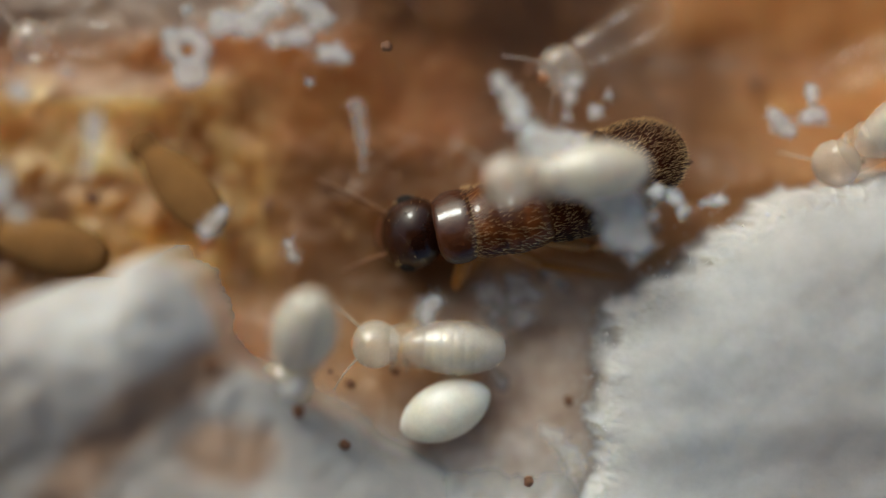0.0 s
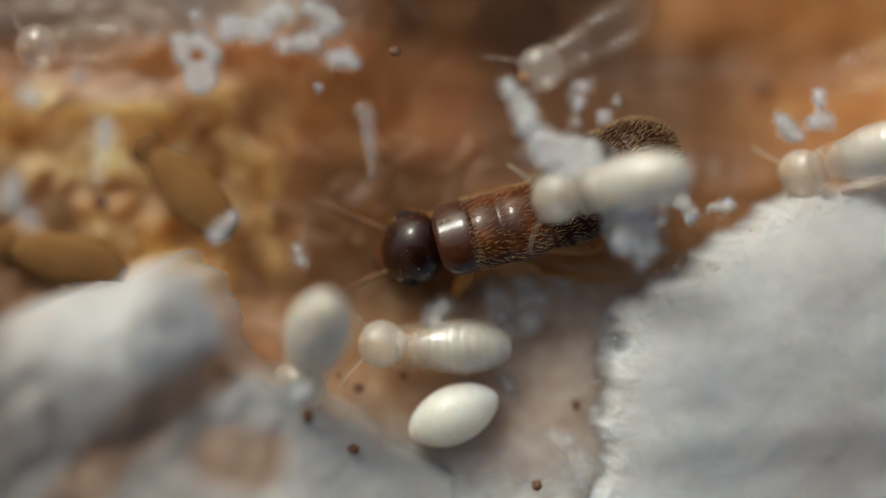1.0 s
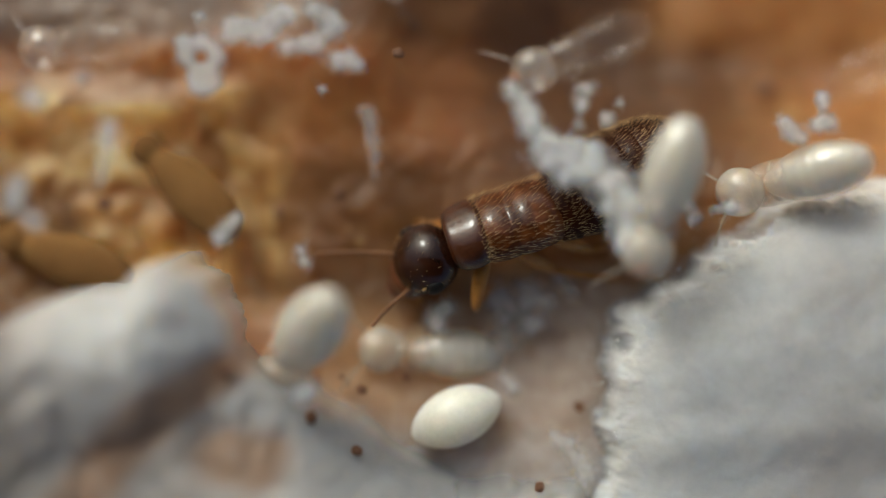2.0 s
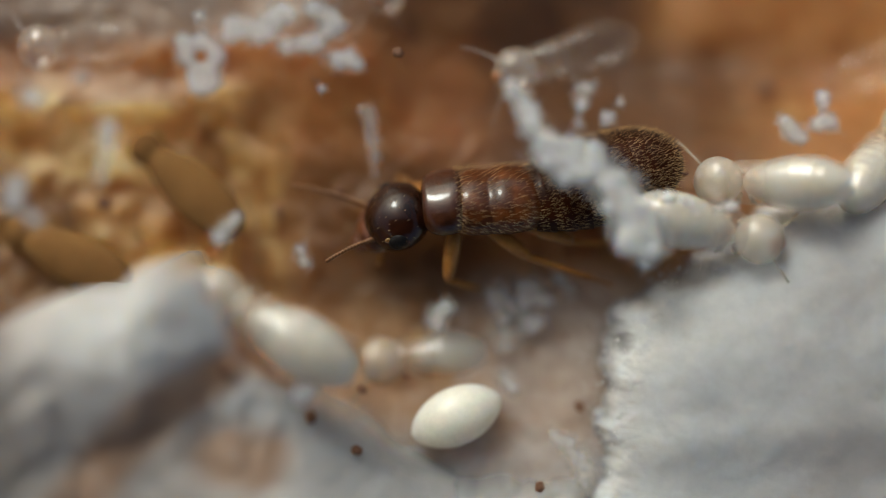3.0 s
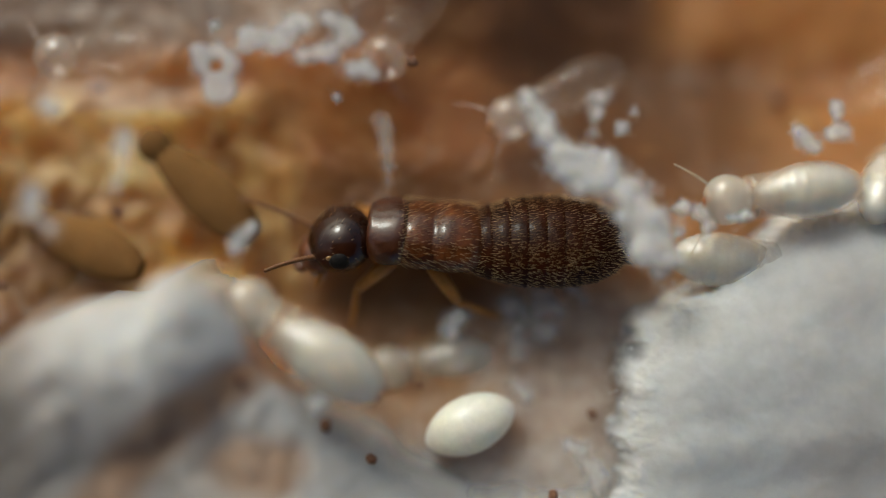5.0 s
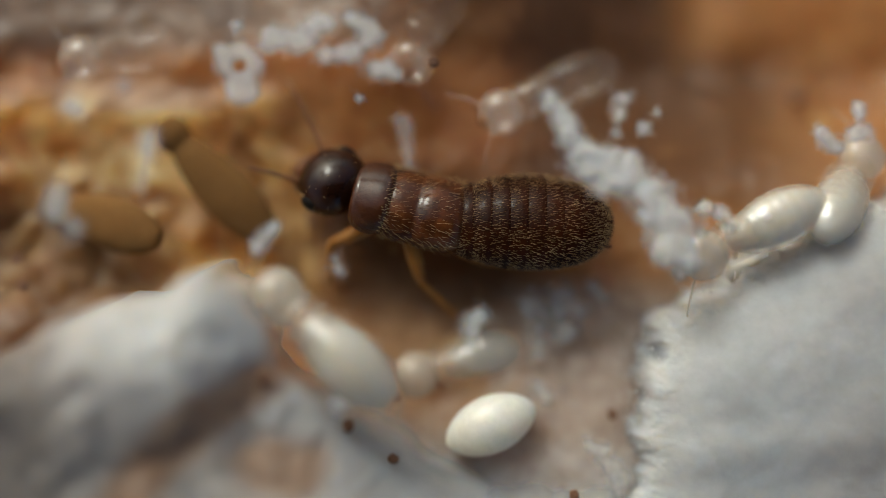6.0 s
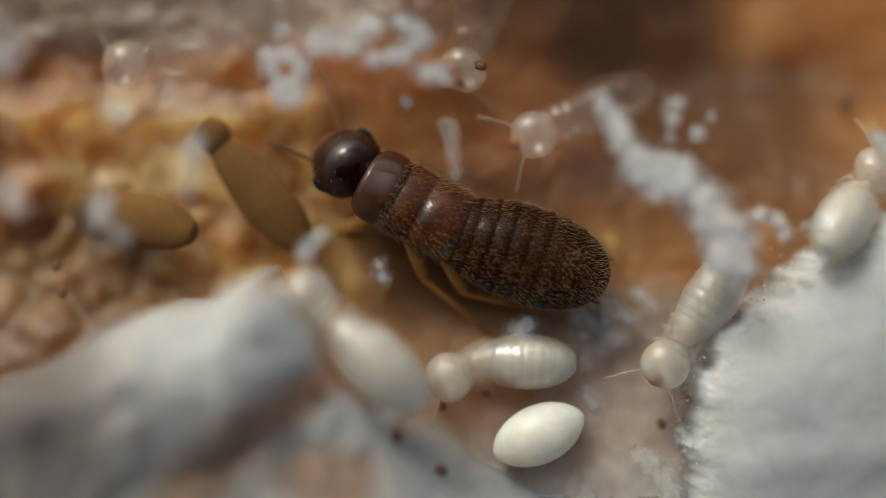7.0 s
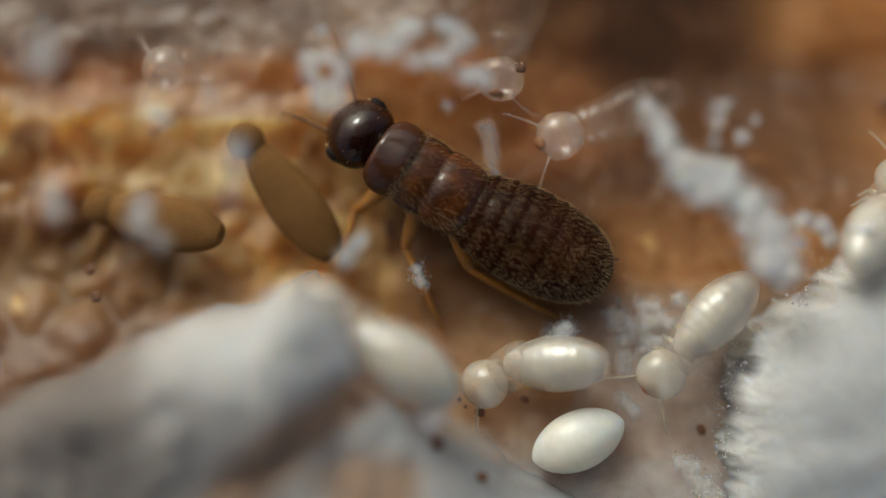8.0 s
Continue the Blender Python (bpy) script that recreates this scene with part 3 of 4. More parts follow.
pulp_fringe = part("pulp_crumbs", fringe([(x, y) for x, y in RIGHT_EDGE[14:2:-1]], 260, 8), PULP_CRUMB)
tagged(pulp_fringe, "fine white crumbs and fibres along the pulp wall", "pulp crumbs", kind="stuff")


# ---- ceiling: unseen plain dark cover, added to block overhead sky, open towards the light ----
cover = bmesh.new()
bmesh.ops.create_cube(cover, size=1)
for v in cover.verts:
    v.co = Vector((v.co.x * 44, v.co.y * 30 - 11, 25 + v.co.z * 2))
COVER = material("dark_cover", ((0.035, 0.033, 0.032), (0.05, 0.047, 0.045)), scale=0.3, rough=0.8, bump=0.1, bump_scale=2)
ceiling = part("ceiling", cover, COVER)
tagged(ceiling, "plain dark matte cover, unseen, added to block overhead sky", "ceiling", kind="structure")


# ---- larvae ----
def bead_antenna(length, beads, r, droop=0.25):
    """One jointed thread: it swells at each bead."""
    points, radii = [], []
    for k in range(beads * 3 + 1):
        u = k / (beads * 3)
        points.append((length * u, 0.12 * length * u * u, -droop * length * u * u))
        radii.append(r * (1 - 0.35 * u) * (0.5 if k % 3 == 0 else 1.0))
    return tube(points, radii, 8)


def leg_mesh(points, radii):
    return tube(points, radii, 8)


def larva(label, skin, head_skin, limb_skin, chest_skin, category="larva", full=0.9, club=False, feelers=True, legs=True):
    """full: how much of the abdomen the white fat inside fills; club: a smooth body with no waist."""
    root = tagged(new("larva", None), label, category, "pale larvae in the nest")
    rings, inner = [], []
    rnd = random.Random(len(label))
    for k in range(97):
        u = k / 96
        s = max(math.sin(math.pi * min(max(0.03 + 0.94 * u, 0), 1)), 0.02) ** 0.5
        if club:
            s *= 1.06 - 0.42 * u ** 1.3
            rings.append((-1.0 + 2.5 * u, 0.0, 0.50 * s, 0.30 * s, 0.30 * s))
            continue
        fold = 0.985 + 0.017 * abs(math.sin(math.pi * (u * 9.5 + 0.2)))
        w = 1.05 - 0.13 * u
        rings.append((-0.96 + 1.68 * u, 0.0, 0.465 * s * w * fold, 0.43 * s * fold * w, 0.42 * s))
        w *= full * (1 + rnd.uniform(-0.02, 0.02))
        inner.append((-0.02 + full * (-0.94 + 1.60 * u), 0.0, 0.44 * s * w, 0.405 * s * w, 0.40 * s * full))
    abdomen = part("abdomen", loft(rings, 22), skin, root)
    if club:
        part("head", bulge(-0.35, 0.3, 0.31, 0.22, 0.22, 0, 12, 0.46, 0.05), head_skin, root, "", mpose(1.42, 0, 0))
        return root
    if full:
        part("fat_body", loft(inner, 22), FAT, abdomen, "white fat body seen through the skin")
    part("thorax", loft([(0.25, 0, 0.32, 0.31, 0.30), (0.42, 0, 0.375, 0.35, 0.31), (0.54, 0.01, 0.37, 0.34, 0.30), (0.60, 0.01, 0.36, 0.33, 0.29), (0.70, 0.01, 0.365, 0.335, 0.29),
                         (0.80, 0.01, 0.35, 0.31, 0.27), (0.90, 0.02, 0.33, 0.28, 0.25), (1.02, 0.02, 0.26, 0.2, 0.19)], 22), chest_skin, root)
    head = part("head", bulge(-0.38, 0.40, 0.40, 0.33, 0.31, 0, 16, 0.46, 0.05), head_skin, root, "round glossy translucent head",
                mpose(1.14, 0, 0.02, 0, 8, 0))
    part("jaw", bulge(0.18, 0.415, 0.15, 0.13, 0.10, 0.05, 8) if full else bulge(0.26, 0.44, 0.12, 0.05, 0.06, 0.0, 8), JAW, head, "rust-brown jaw tip")
    for s in (1, -1):
        if feelers:
            part("antenna", bead_antenna(0.65, 12, 0.026), limb_skin, head, "beaded pale antenna", mpose(0.26, 0.24 * s, 0.08, 0, -6, 46 * s))
        for x, spin in ((0.82, 35), (0.66, -10), (0.5, -40)) if legs else ():
            part("leg", leg_mesh([(0, 0, 0), (0.05, 0, -0.03), (0.10, 0, -0.09), (0.12, 0, -0.16), (0.13, 0, -0.26), (0.14, 0, -0.34), (0.17, 0, -0.37)],
                                 [0.05, 0.05, 0.04, 0.034, 0.026, 0.018, 0.010]), limb_skin, root, "thin pale leg", mpose(x, 0.17 * s, -0.16, 0, 0, (90 - spin) * s))
    return root


LARVA_REACH = 1.14      # from the middle of the abdomen to the middle of the head


def larva_rows(rows):
    """rows: seconds, abdomen x y z, head x y, roll: the head dips where the two lie close together."""
    out = []
    for t, ax, ay, az, hx, hy, roll in rows:
        d = math.hypot(hx - ax, hy - ay)
        dip = math.degrees(math.acos(min(d / LARVA_REACH, 1)))
        out.append((t, mpose(ax, ay, az) @ pose(0, 0, 0, 0, 0, math.degrees(math.atan2(hy - ay, hx - ax))) @ pose(0, 0, 0, 0, min(dip, 60) if az > -1.2 else -12, 0)
                    @ pose(0, 0, 0, roll, 0, 0)))
    return out


def lifted(t, p, rise):
    """A place raised along its line to the eye, which drifts to the left."""
    eye = Vector((-0.03 * t * t, 0.1, 19.5))
    return p + (eye - p) * (rise / (eye.z - p.z))


LARVAE = [
    (larva("plump cream-white larva grazing on the gallery floor", LARVA, LARVA_HEAD, LARVA_LIMB, LARVA_CHEST, full=0.84), larva_rows([
        (0, 0.24, -1.71, -0.35, -1.26, -1.65, 20), (0.5, 0.05, -1.62, -0.35, -1.38, -1.53, 20), (1, 0.2, -1.66, -0.4, -1.24, -1.58, 20),
        (1.5, 0.1, -1.77, -0.75, -1.24, -1.55, 20), (2.8, 0.11, -1.81, -1.25, -1.05, -1.91, 10), (3.5, 0.05, -1.77, -1.3, -1.07, -1.87, 10),
        (4.2, 0.06, -1.75, -1.3, -1.06, -1.91, 10), (5.3, -0.01, -1.72, -1.3, -1.13, -1.88, 10), (6, 0.07, -1.69, -1.25, -1.02, -2, 10),
        (6.5, 0.06, -1.53, -1.1, -1.12, -1.94, 10), (7, -0.17, -1.37, -0.6, -1.23, -1.85, 10), (7.5, -0.28, -1.4, -0.35, -1.21, -1.9, 10), (8, -0.34, -1.28, -0.3, -1.25, -1.87, 10)])),
    (larva("cream-white larva tucked beside the pulp bank", LARVA, LARVA_HEAD, LARVA_LIMB, LARVA_CHEST, full=0.97, feelers=False), larva_rows([
        (0, -1.97, -1.48, 0.9, -2.28, -2.16, 0), (0.5, -2.01, -1.45, 0.9, -2.32, -2.13, 0), (1, -1.91, -1.42, 0.9, -2.21, -2.11, 0),
        (1.5, -2.07, -1.29, 0.9, -2.38, -1.97, 0), (1.7, -2.07, -1.31, 0.9, -2.4, -1.99, 0), (2.25, -2.16, -1.37, 0.9, -3.03, -1.81, 0), (2.8, -2.29, -1.42, 0.75, -3.52, -0.73, 0),
        (3.5, -2.31, -1.41, 0.75, -3.54, -0.69, 0), (4.2, -2.31, -1.37, 0.75, -3.55, -0.66, 0), (5.3, -2.06, -1.54, 0.75, -3.17, -0.73, 0),
        (6.5, -2.29, -1.46, 0.75, -3.25, -0.5, 0), (8, -2.66, -1.31, 0.75, -3.71, -0.61, 0)])),
    (larva("cream-white larva crossing the fluff strand", LARVA, LARVA_HEAD, LARVA_LIMB, LARVA_CHEST, full=0.97), larva_rows([
        (0, 2.29, 1.03, 1.5, 0.86, 0.88, 0), (0.5, 2.64, 1.07, 1.5, 1.42, 0.94, 0), (1, 2.8, 0.94, 1.5, 1.8, 0.76, 0),
        (1.5, 2.7, 1.09, 1.5, 1.76, 0.61, 0), (1.7, 2.96, 1.18, 1.5, 2.02, 0.49, 0), (2.2, 3.57, 0.85, 1.3, 3.92, -0.18, 0),
        (2.8, 3.83, 0.4, 0.4, 4.96, 0.14, 0), (3.5, 3.87, 0.42, 0.4, 5, 0.15, 0), (4.2, 3.65, 0.2, 0.5, 4.96, 0.07, 0),
        (5.3, 4.75, -0.13, -0.4, 6.02, -0.22, 0), (8, 5.31, -0.58, -0.6, 6.42, -0.64, 0)])),
    (larva("cream-white larva climbing along the pulp wall", LARVA, LARVA_HEAD, LARVA_LIMB, LARVA_CHEST), larva_rows([
        (0, 7.37, 1.82, 0.3, 6.63, 1.3, 0), (0.5, 7.18, 1.72, 0.3, 6.38, 1.3, 0), (1, 6.81, 1.47, 0.3, 5.97, 1.21, 0), (1.5, 6.38, 1.43, 0.4, 5.53, 1.15, 0),
        (1.7, 6.11, 1.34, 0.4, 5.14, 1.05, 0), (2.8, 5.49, 1.02, 0.5, 4.46, 0.93, 0), (3.5, 5.4, 1.03, 0.5, 4.54, 1.36, 0),
        (4.2, 5.5, 1.14, 0.5, 4.28, 1.24, 0), (5.3, 5.35, 0.99, 0.4, 4.2, 0.76, 0), (5.5, 5.29, 0.94, 0.4, 3.99, 0.57, 0), (6, 4.57, 0.55, 0.4, 3.4, -0.03, 0),
        (6.5, 3.56, -0.02, -0.1, 2.21, -0.53, 0), (7, 2.9, -0.65, -0.3, 2.23, -1.62, 0), (7.5, 2.7, -0.8, -0.3, 1.79, -1.58, 0), (8, 2.31, -0.83, -0.3, 1.45, -1.75, 0)])),
    (larva("cream-white larva resting behind the pulp wall", LARVA, LARVA_HEAD, LARVA_LIMB, LARVA_CHEST), larva_rows([
        (0, 8.39, 1.16, 0, 9.02, 1.89, 0), (2, 7.96, 1.28, 0, 8.6, 2, 0),
        (2.8, 6.91, 1.27, 0, 7.59, 2, 0), (4, 7.05, 1.24, 0, 7.73, 1.97, 0), (5.5, 6.8, 1.25, 0, 7.34, 1.98, 0),
        (6.5, 4.98, 0.61, 0.1, 5.59, 1.34, 0), (7, 5.03, 0.79, 0.1, 5.69, 1.51, 0), (8, 4.77, 0.64, 0.1, 5.35, 1.39, 0)])),
    (larva("translucent larva with pinkish antennae beyond the fluff", CLEAR, CLEAR_HEAD, CLEAR_HEAD, CLEAR, full=0), larva_rows([
        (0, 3.15, 3.47, -0.7, 2.01, 2.82, 0), (1, 2.7, 3.55, -0.7, 1.65, 2.95, 0), (1.7, 2.65, 3.44, -0.7, 1.55, 2.96, 0), (2.8, 2.36, 3.34, -0.7, 1.19, 2.92, 0),
        (3.5, 2.31, 3.12, -0.7, 1, 2.92, 0), (4.2, 2.27, 2.95, -0.7, 0.87, 2.45, 0), (5.5, 1.67, 2.75, -0.7, 0.51, 2.2, 0), (6, 1.46, 2.88, -0.7, 0.3, 2.38, 0),
        (6.5, 1.25, 2.73, -0.7, 0.09, 2.19, 0), (7, 1.22, 2.57, -0.7, -0.07, 2.02, 0), (7.5, 0.9, 2.59, -0.7, -0.33, 2.15, 0), (8, 1.03, 2.54, -0.7, -0.16, 2.11, 0)])),
    (larva("glassy larva coming down the far ridge", CLEAR, CLEAR_HEAD, CLEAR_HEAD, CLEAR, full=0, legs=False), larva_rows([
        (0, -0.2, 5.1, 0.2, -0.57, 4.61, 0), (2.8, -0.58, 4.85, 0.2, -0.95, 4.36, 0), (5.3, -0.72, 3.92, 0.2, -1.18, 3.28, 0), (6.5, -0.73, 3.91, 0.2, -1.04, 3.25, 0), (8, -0.85, 3.91, 0.2, -1.03, 3.08, 0)])),
    (larva("pale larva lying deep by the far wall", CLEAR, CLEAR_HEAD, CLEAR_HEAD, CLEAR, full=0, legs=False), larva_rows([
        (0, 7.5, 3.13, -1.6, 8.12, 3.43, 0), (4, 7.43, 3.16, -1.6, 8, 3.51, 0), (8, 7.68, 3.01, -1.6, 7.91, 3.34, 0)])),
    (larva("glassy larva on the grey ridge", CLEAR, CLEAR_HEAD, CLEAR_HEAD, CLEAR, full=0, legs=False), larva_rows([
        (0, -5.61, 3.29, -0.2, -6.64, 3.31, 0), (4, -5.64, 3.32, -0.2, -6.68, 3.33, 0), (8, -5.57, 3.22, -0.2, -6.5, 3.23, 0)])),
    (larva("amber larva in the shaded hollow", SHADE_SKIN, SHADE_SKIN, SHADE_SKIN, SHADE_SKIN, club=True), larva_rows([
        (0, -4.15, 0.86, -1.05, -4.88, 1.56, 0), (1.5, -4.16, 0.87, -1.05, -4.95, 1.57, 0), (4, -4.11, 0.92, -1.05, -4.95, 1.62, 0),
        (6.5, -4.24, 1.05, -1.05, -5.01, 1.93, 0), (8, -4.35, 0.97, -1.05, -5.05, 1.88, 0)])),
    (larva("amber larva low in the shaded hollow", SHADE_SKIN, SHADE_SKIN, SHADE_SKIN, SHADE_SKIN, club=True), larva_rows([
        (0, -6.32, -0.09, -1.05, -7.36, 0.09, 0), (1.5, -6.14, -0.27, -1.05, -7.20, 0.01, 0), (4, -6.09, -0.19, -1.05, -7.06, 0.25, 0),
        (6.5, -6.20, 0.67, -1.05, -7.19, 0.93, 0), (8, -6.46, 0.73, -1.05, -7.50, 0.96, 0)])),
]

BENT_LARVA = next(ob for ob in LARVAE[0][0].children if ob.name.startswith("abdomen"))
BEND_ROWS = [(0, 0), (1.7, 4), (2.8, 0), (6, 0), (6.5, -16), (7, -26), (8, -28)]
LARVAE[1] = (LARVAE[1][0], [(t, mpose(*lifted(t, m.translation / MM, 0.5)) @ m.to_3x3().to_4x4()) for t, m in LARVAE[1][1]])
LARVAE[1][0].scale = (1.12, 1.12, 1.12)
egg = part("egg", bulge(-0.80, 0.80, 0.48, 0.43, 0.40, 0, 22, 0.62), EGG, None, "smooth glossy cream-white egg", mpose(0.22, -2.76, -0.45, 0, 0, 24))
tagged(egg, "", "egg")


# ---- the brown adult ----
def adult():
    root = tagged(new("adult_termite", None), "glossy dark brown adult termite with golden bristles", "termite")
    # wing-bearing rings of the thorax; the origin lies at the waist, x points forward
    part("thorax", loft([(-0.14, 0, 0.52, 0.36, 0.38), (0.1, 0.02, 0.61, 0.42, 0.42), (0.4, 0.02, 0.65, 0.45, 0.44), (0.60, 0.02, 0.63, 0.43, 0.43), (0.66, 0.0, 0.60, 0.395, 0.42), (0.72, 0.0, 0.61, 0.41, 0.42),
                         (0.95, 0.02, 0.63, 0.43, 0.42), (1.2, 0.0, 0.54, 0.39, 0.40), (1.35, 0, 0.36, 0.28, 0.32)], 28), THORAX, root)
    part("pronotum", loft([(1.12, 0.02, 0.46, 0.38, 0.34), (1.14, 0.04, 0.54, 0.43, 0.34), (1.20, 0.05, 0.60, 0.435, 0.34), (1.32, 0.04, 0.635, 0.425, 0.33), (1.45, 0.035, 0.64, 0.41, 0.33),
                           (1.57, 0.03, 0.61, 0.39, 0.32), (1.66, 0.035, 0.55, 0.375, 0.30), (1.72, 0.04, 0.48, 0.36, 0.28), (1.76, 0.03, 0.36, 0.28, 0.24)], 36),
         PRONOTUM, root, "reddish-brown saddle-shaped pronotum")
    for s in (1, -1):
        for x in (0.98, 0.42):
            bm = bulge(-0.32, 0.28, 0.16, 0.05, 0.05, 0, 8, 0.5)
            part("wing_stub", bm, PRONOTUM, root, "short dark wing stub", mpose(x - 0.1, 0.50 * s, 0.18, -38 * s, 0, 4 * s))
    head = part("head", bulge(-0.51, 0.58, 0.60, 0.48, 0.42, 0, 18, 0.42, -0.06, 32), HEAD, root, "shiny near-black rounded head", mpose(2.2, 0, 0.02))
    part("face", bulge(0.10, 0.80, 0.43, 0.29, 0.30, -0.07, 14, 0.5), FACE, head, "brown face plate")
    part("labrum", bulge(0.60, 0.98, 0.22, 0.10, 0.14, -0.16, 10, 0.5), FACE, head)
    for s in (1, -1):
        part("eye", ball((0, 0, 0), 0.17, None, 3, (1.05, 0.62, 1)), EYE, head, "round black compound eye", mpose(0.06, 0.53 * s, 0.08))
        part("ocellus", ball((0, 0, 0), 0.05, None, 2, (1.1, 0.6, 1)), OCELLUS, head, "pale amber simple eye", mpose(0.20, 0.505 * s, 0.20))
        part("antenna", bead_antenna(1.45 if s < 0 else 0.95, 17, 0.052, 0.1), FEELER, head, "beaded amber antenna", mpose(0.38, 0.30 * s, 0.10, 0, -30, 12 if s > 0 else -40))
        part("palp", tube([(0, 0, 0), (0.18, 0.03 * s, -0.02), (0.34, 0.02 * s, -0.1), (0.42, 0, -0.16)], [0.05, 0.045, 0.04, 0.02]), LEG, head, "", mpose(0.45, 0.2 * s, -0.25, 0, 20, 25 * s))
    belly = part("abdomen", bulge(-2.50, 0.12, 0.66, 0.44, 0.50, -0.04, 20, 0.45, -0.10, 30), BELLY, root, "brown ringed abdomen")

    def girth(u):
        return 0.70 + 0.30 * math.sin(math.pi / 2 * u / 0.43) if u < 0.43 else max(1 - ((u - 0.43) / 0.575) ** 2.7, 0.0) ** 0.5

    for k in range(9):
        a, b = k / 9, min((k + 1.12) / 9, 1.0)
        n = 22
        bm = bmesh.new()
        rows = []
        for u, grow in ((a, 0.0), (a + 0.02, 0.02), (0.5 * (a + b), 0.03), (b - 0.015, 0.045), (b, 0.025)):
            g = girth(min(u, 1.0))
            rows.append([bm.verts.new((0.06 - 2.62 * u, (0.77 + grow) * g * math.cos(q), -0.06 + (0.55 + grow) * g * math.sin(q)))
                         for q in (radians(-18 + 216 * j / n) for j in range(n + 1))])
        for r, s in zip(rows, rows[1:]):
            for j in range(n):
                bm.faces.new((r[j], r[j + 1], s[j + 1], s[j]))
        part("tergite", bm, TERGITE, belly)
    # short bristles laid back over rings and thorax
    rnd = random.Random(4)

    def bristles(rows, across, x0, x1, shape, length, lift=0.35):
        """Short hairs in loose cross rows, laid back."""
        bm = bmesh.new()
        for row, k in itertools.product(range(rows), range(across)):
            if rnd.random() < 0.12:
                continue
            x = x0 + (x1 - x0) * (row + rnd.uniform(0.05, 0.95)) / rows
            q = radians(-8 + 196 * (k + rnd.uniform(0, 1)) / across)
            w, h, zc = shape(x)
            if w < 0.05:
                continue
            p = Vector((x, w * math.cos(q), zc + h * math.sin(q)))
            out = Vector((0, math.cos(q) / w, math.sin(q) / h)).normalized()
            d = (Vector((-1, rnd.uniform(-0.35, 0.35), 0)) + out * rnd.uniform(0.4, 1.5) * lift).normalized() * length * rnd.uniform(0.6, 1.3)
            side = d.cross(out).normalized() * 0.0047
            a, b, c = bm.verts.new(p + side), bm.verts.new(p - side), bm.verts.new(p + out * 0.006)
            tip = bm.verts.new(p + d)
            for f in ((a, b, tip), (b, c, tip), (c, a, tip)):
                bm.faces.new(f)
        return bm

    def abdomen_shape(x):
        g = girth(min(max((0.06 - x) / 2.62, 0), 1))
        return 0.80 * g, 0.58 * g, -0.06

    tagged(part("bristle_coat", bristles(46, 54, -2.5, 0.02, abdomen_shape, 0.09), HAIR, belly, "short golden bristles"), kind="stuff")
    tagged(part("bristle_coat", bristles(11, 28, 0.0, 1.15, lambda x: (0.635, 0.44, 0.02), 0.15, 0.6), HAIR, root, "short golden bristles"), kind="stuff")
    tagged(part("bristle_fringe", bristles(3, 40, 1.10, 1.24, lambda x: (0.63, 0.455, 0.04), 0.10, 0.8), HAIR, root, "fringe of golden bristles"), kind="stuff")
    tagged(part("bristle_coat", bristles(6, 9, -0.34, 0.32, lambda x: (0.60 * (1 - (x / 0.62) ** 2) ** 0.45, 0.48 * (1 - (x / 0.62) ** 2) ** 0.45, 0.0), 0.09, 1.2), HAIR, head, "sparse fine head bristles"), kind="stuff")
    for s in (1, -1):
        part("cercus", tube([(0, 0, 0), (-0.09, 0.02 * s, 0.01), (-0.17, 0.05 * s, 0.03)], [0.05, 0.04, 0.008], 8), FACE, belly, "tiny pointed tail feeler", mpose(-2.38, 0.34 * s, -0.10))
    legs = {}
    for s, side in ((1, "l"), (-1, "r")):
        for k, x in enumerate((1.25, 0.75, 0.15)):
            leg = part("leg", tube([(0, 0, 0), (0.14, 0, 0), (0.35, 0, 0.0), (0.65, 0, 0), (0.86, 0, 0), (0.92, 0, 0)], [0.09, 0.13, 0.14, 0.12, 0.09, 0.05], 12), LEG, root, "amber leg")
            long = (1.0, 1.5, 1.75)[k]
            bm = tube([(0, 0, 0), (0.1, 0, 0), (0.5 * long, 0, 0.02), (0.72 * long, 0, 0), (0.75 * long, 0, 0), (0.97 * long, 0, -0.03)], [0.06, 0.065, 0.055, 0.05, 0.035, 0.025], 10)
            for c in (1, -1):
                tube([(0.96 * long, 0, -0.03), (long, 0.03 * c, -0.03), (1.03 * long, 0.05 * c, -0.07)], [0.016, 0.012, 0.004], 6, bm)
            shin = part("shin", bm, LEG, leg, "thin amber shin with clawed foot", mpose(0.90, 0, 0))
            legs[side, k] = (leg, shin, Vector((x, 0.30 * s, -0.22)))
    return root, head, belly, legs


ADULT, ADULT_HEAD, ADULT_BELLY, ADULT_LEGS = adult()

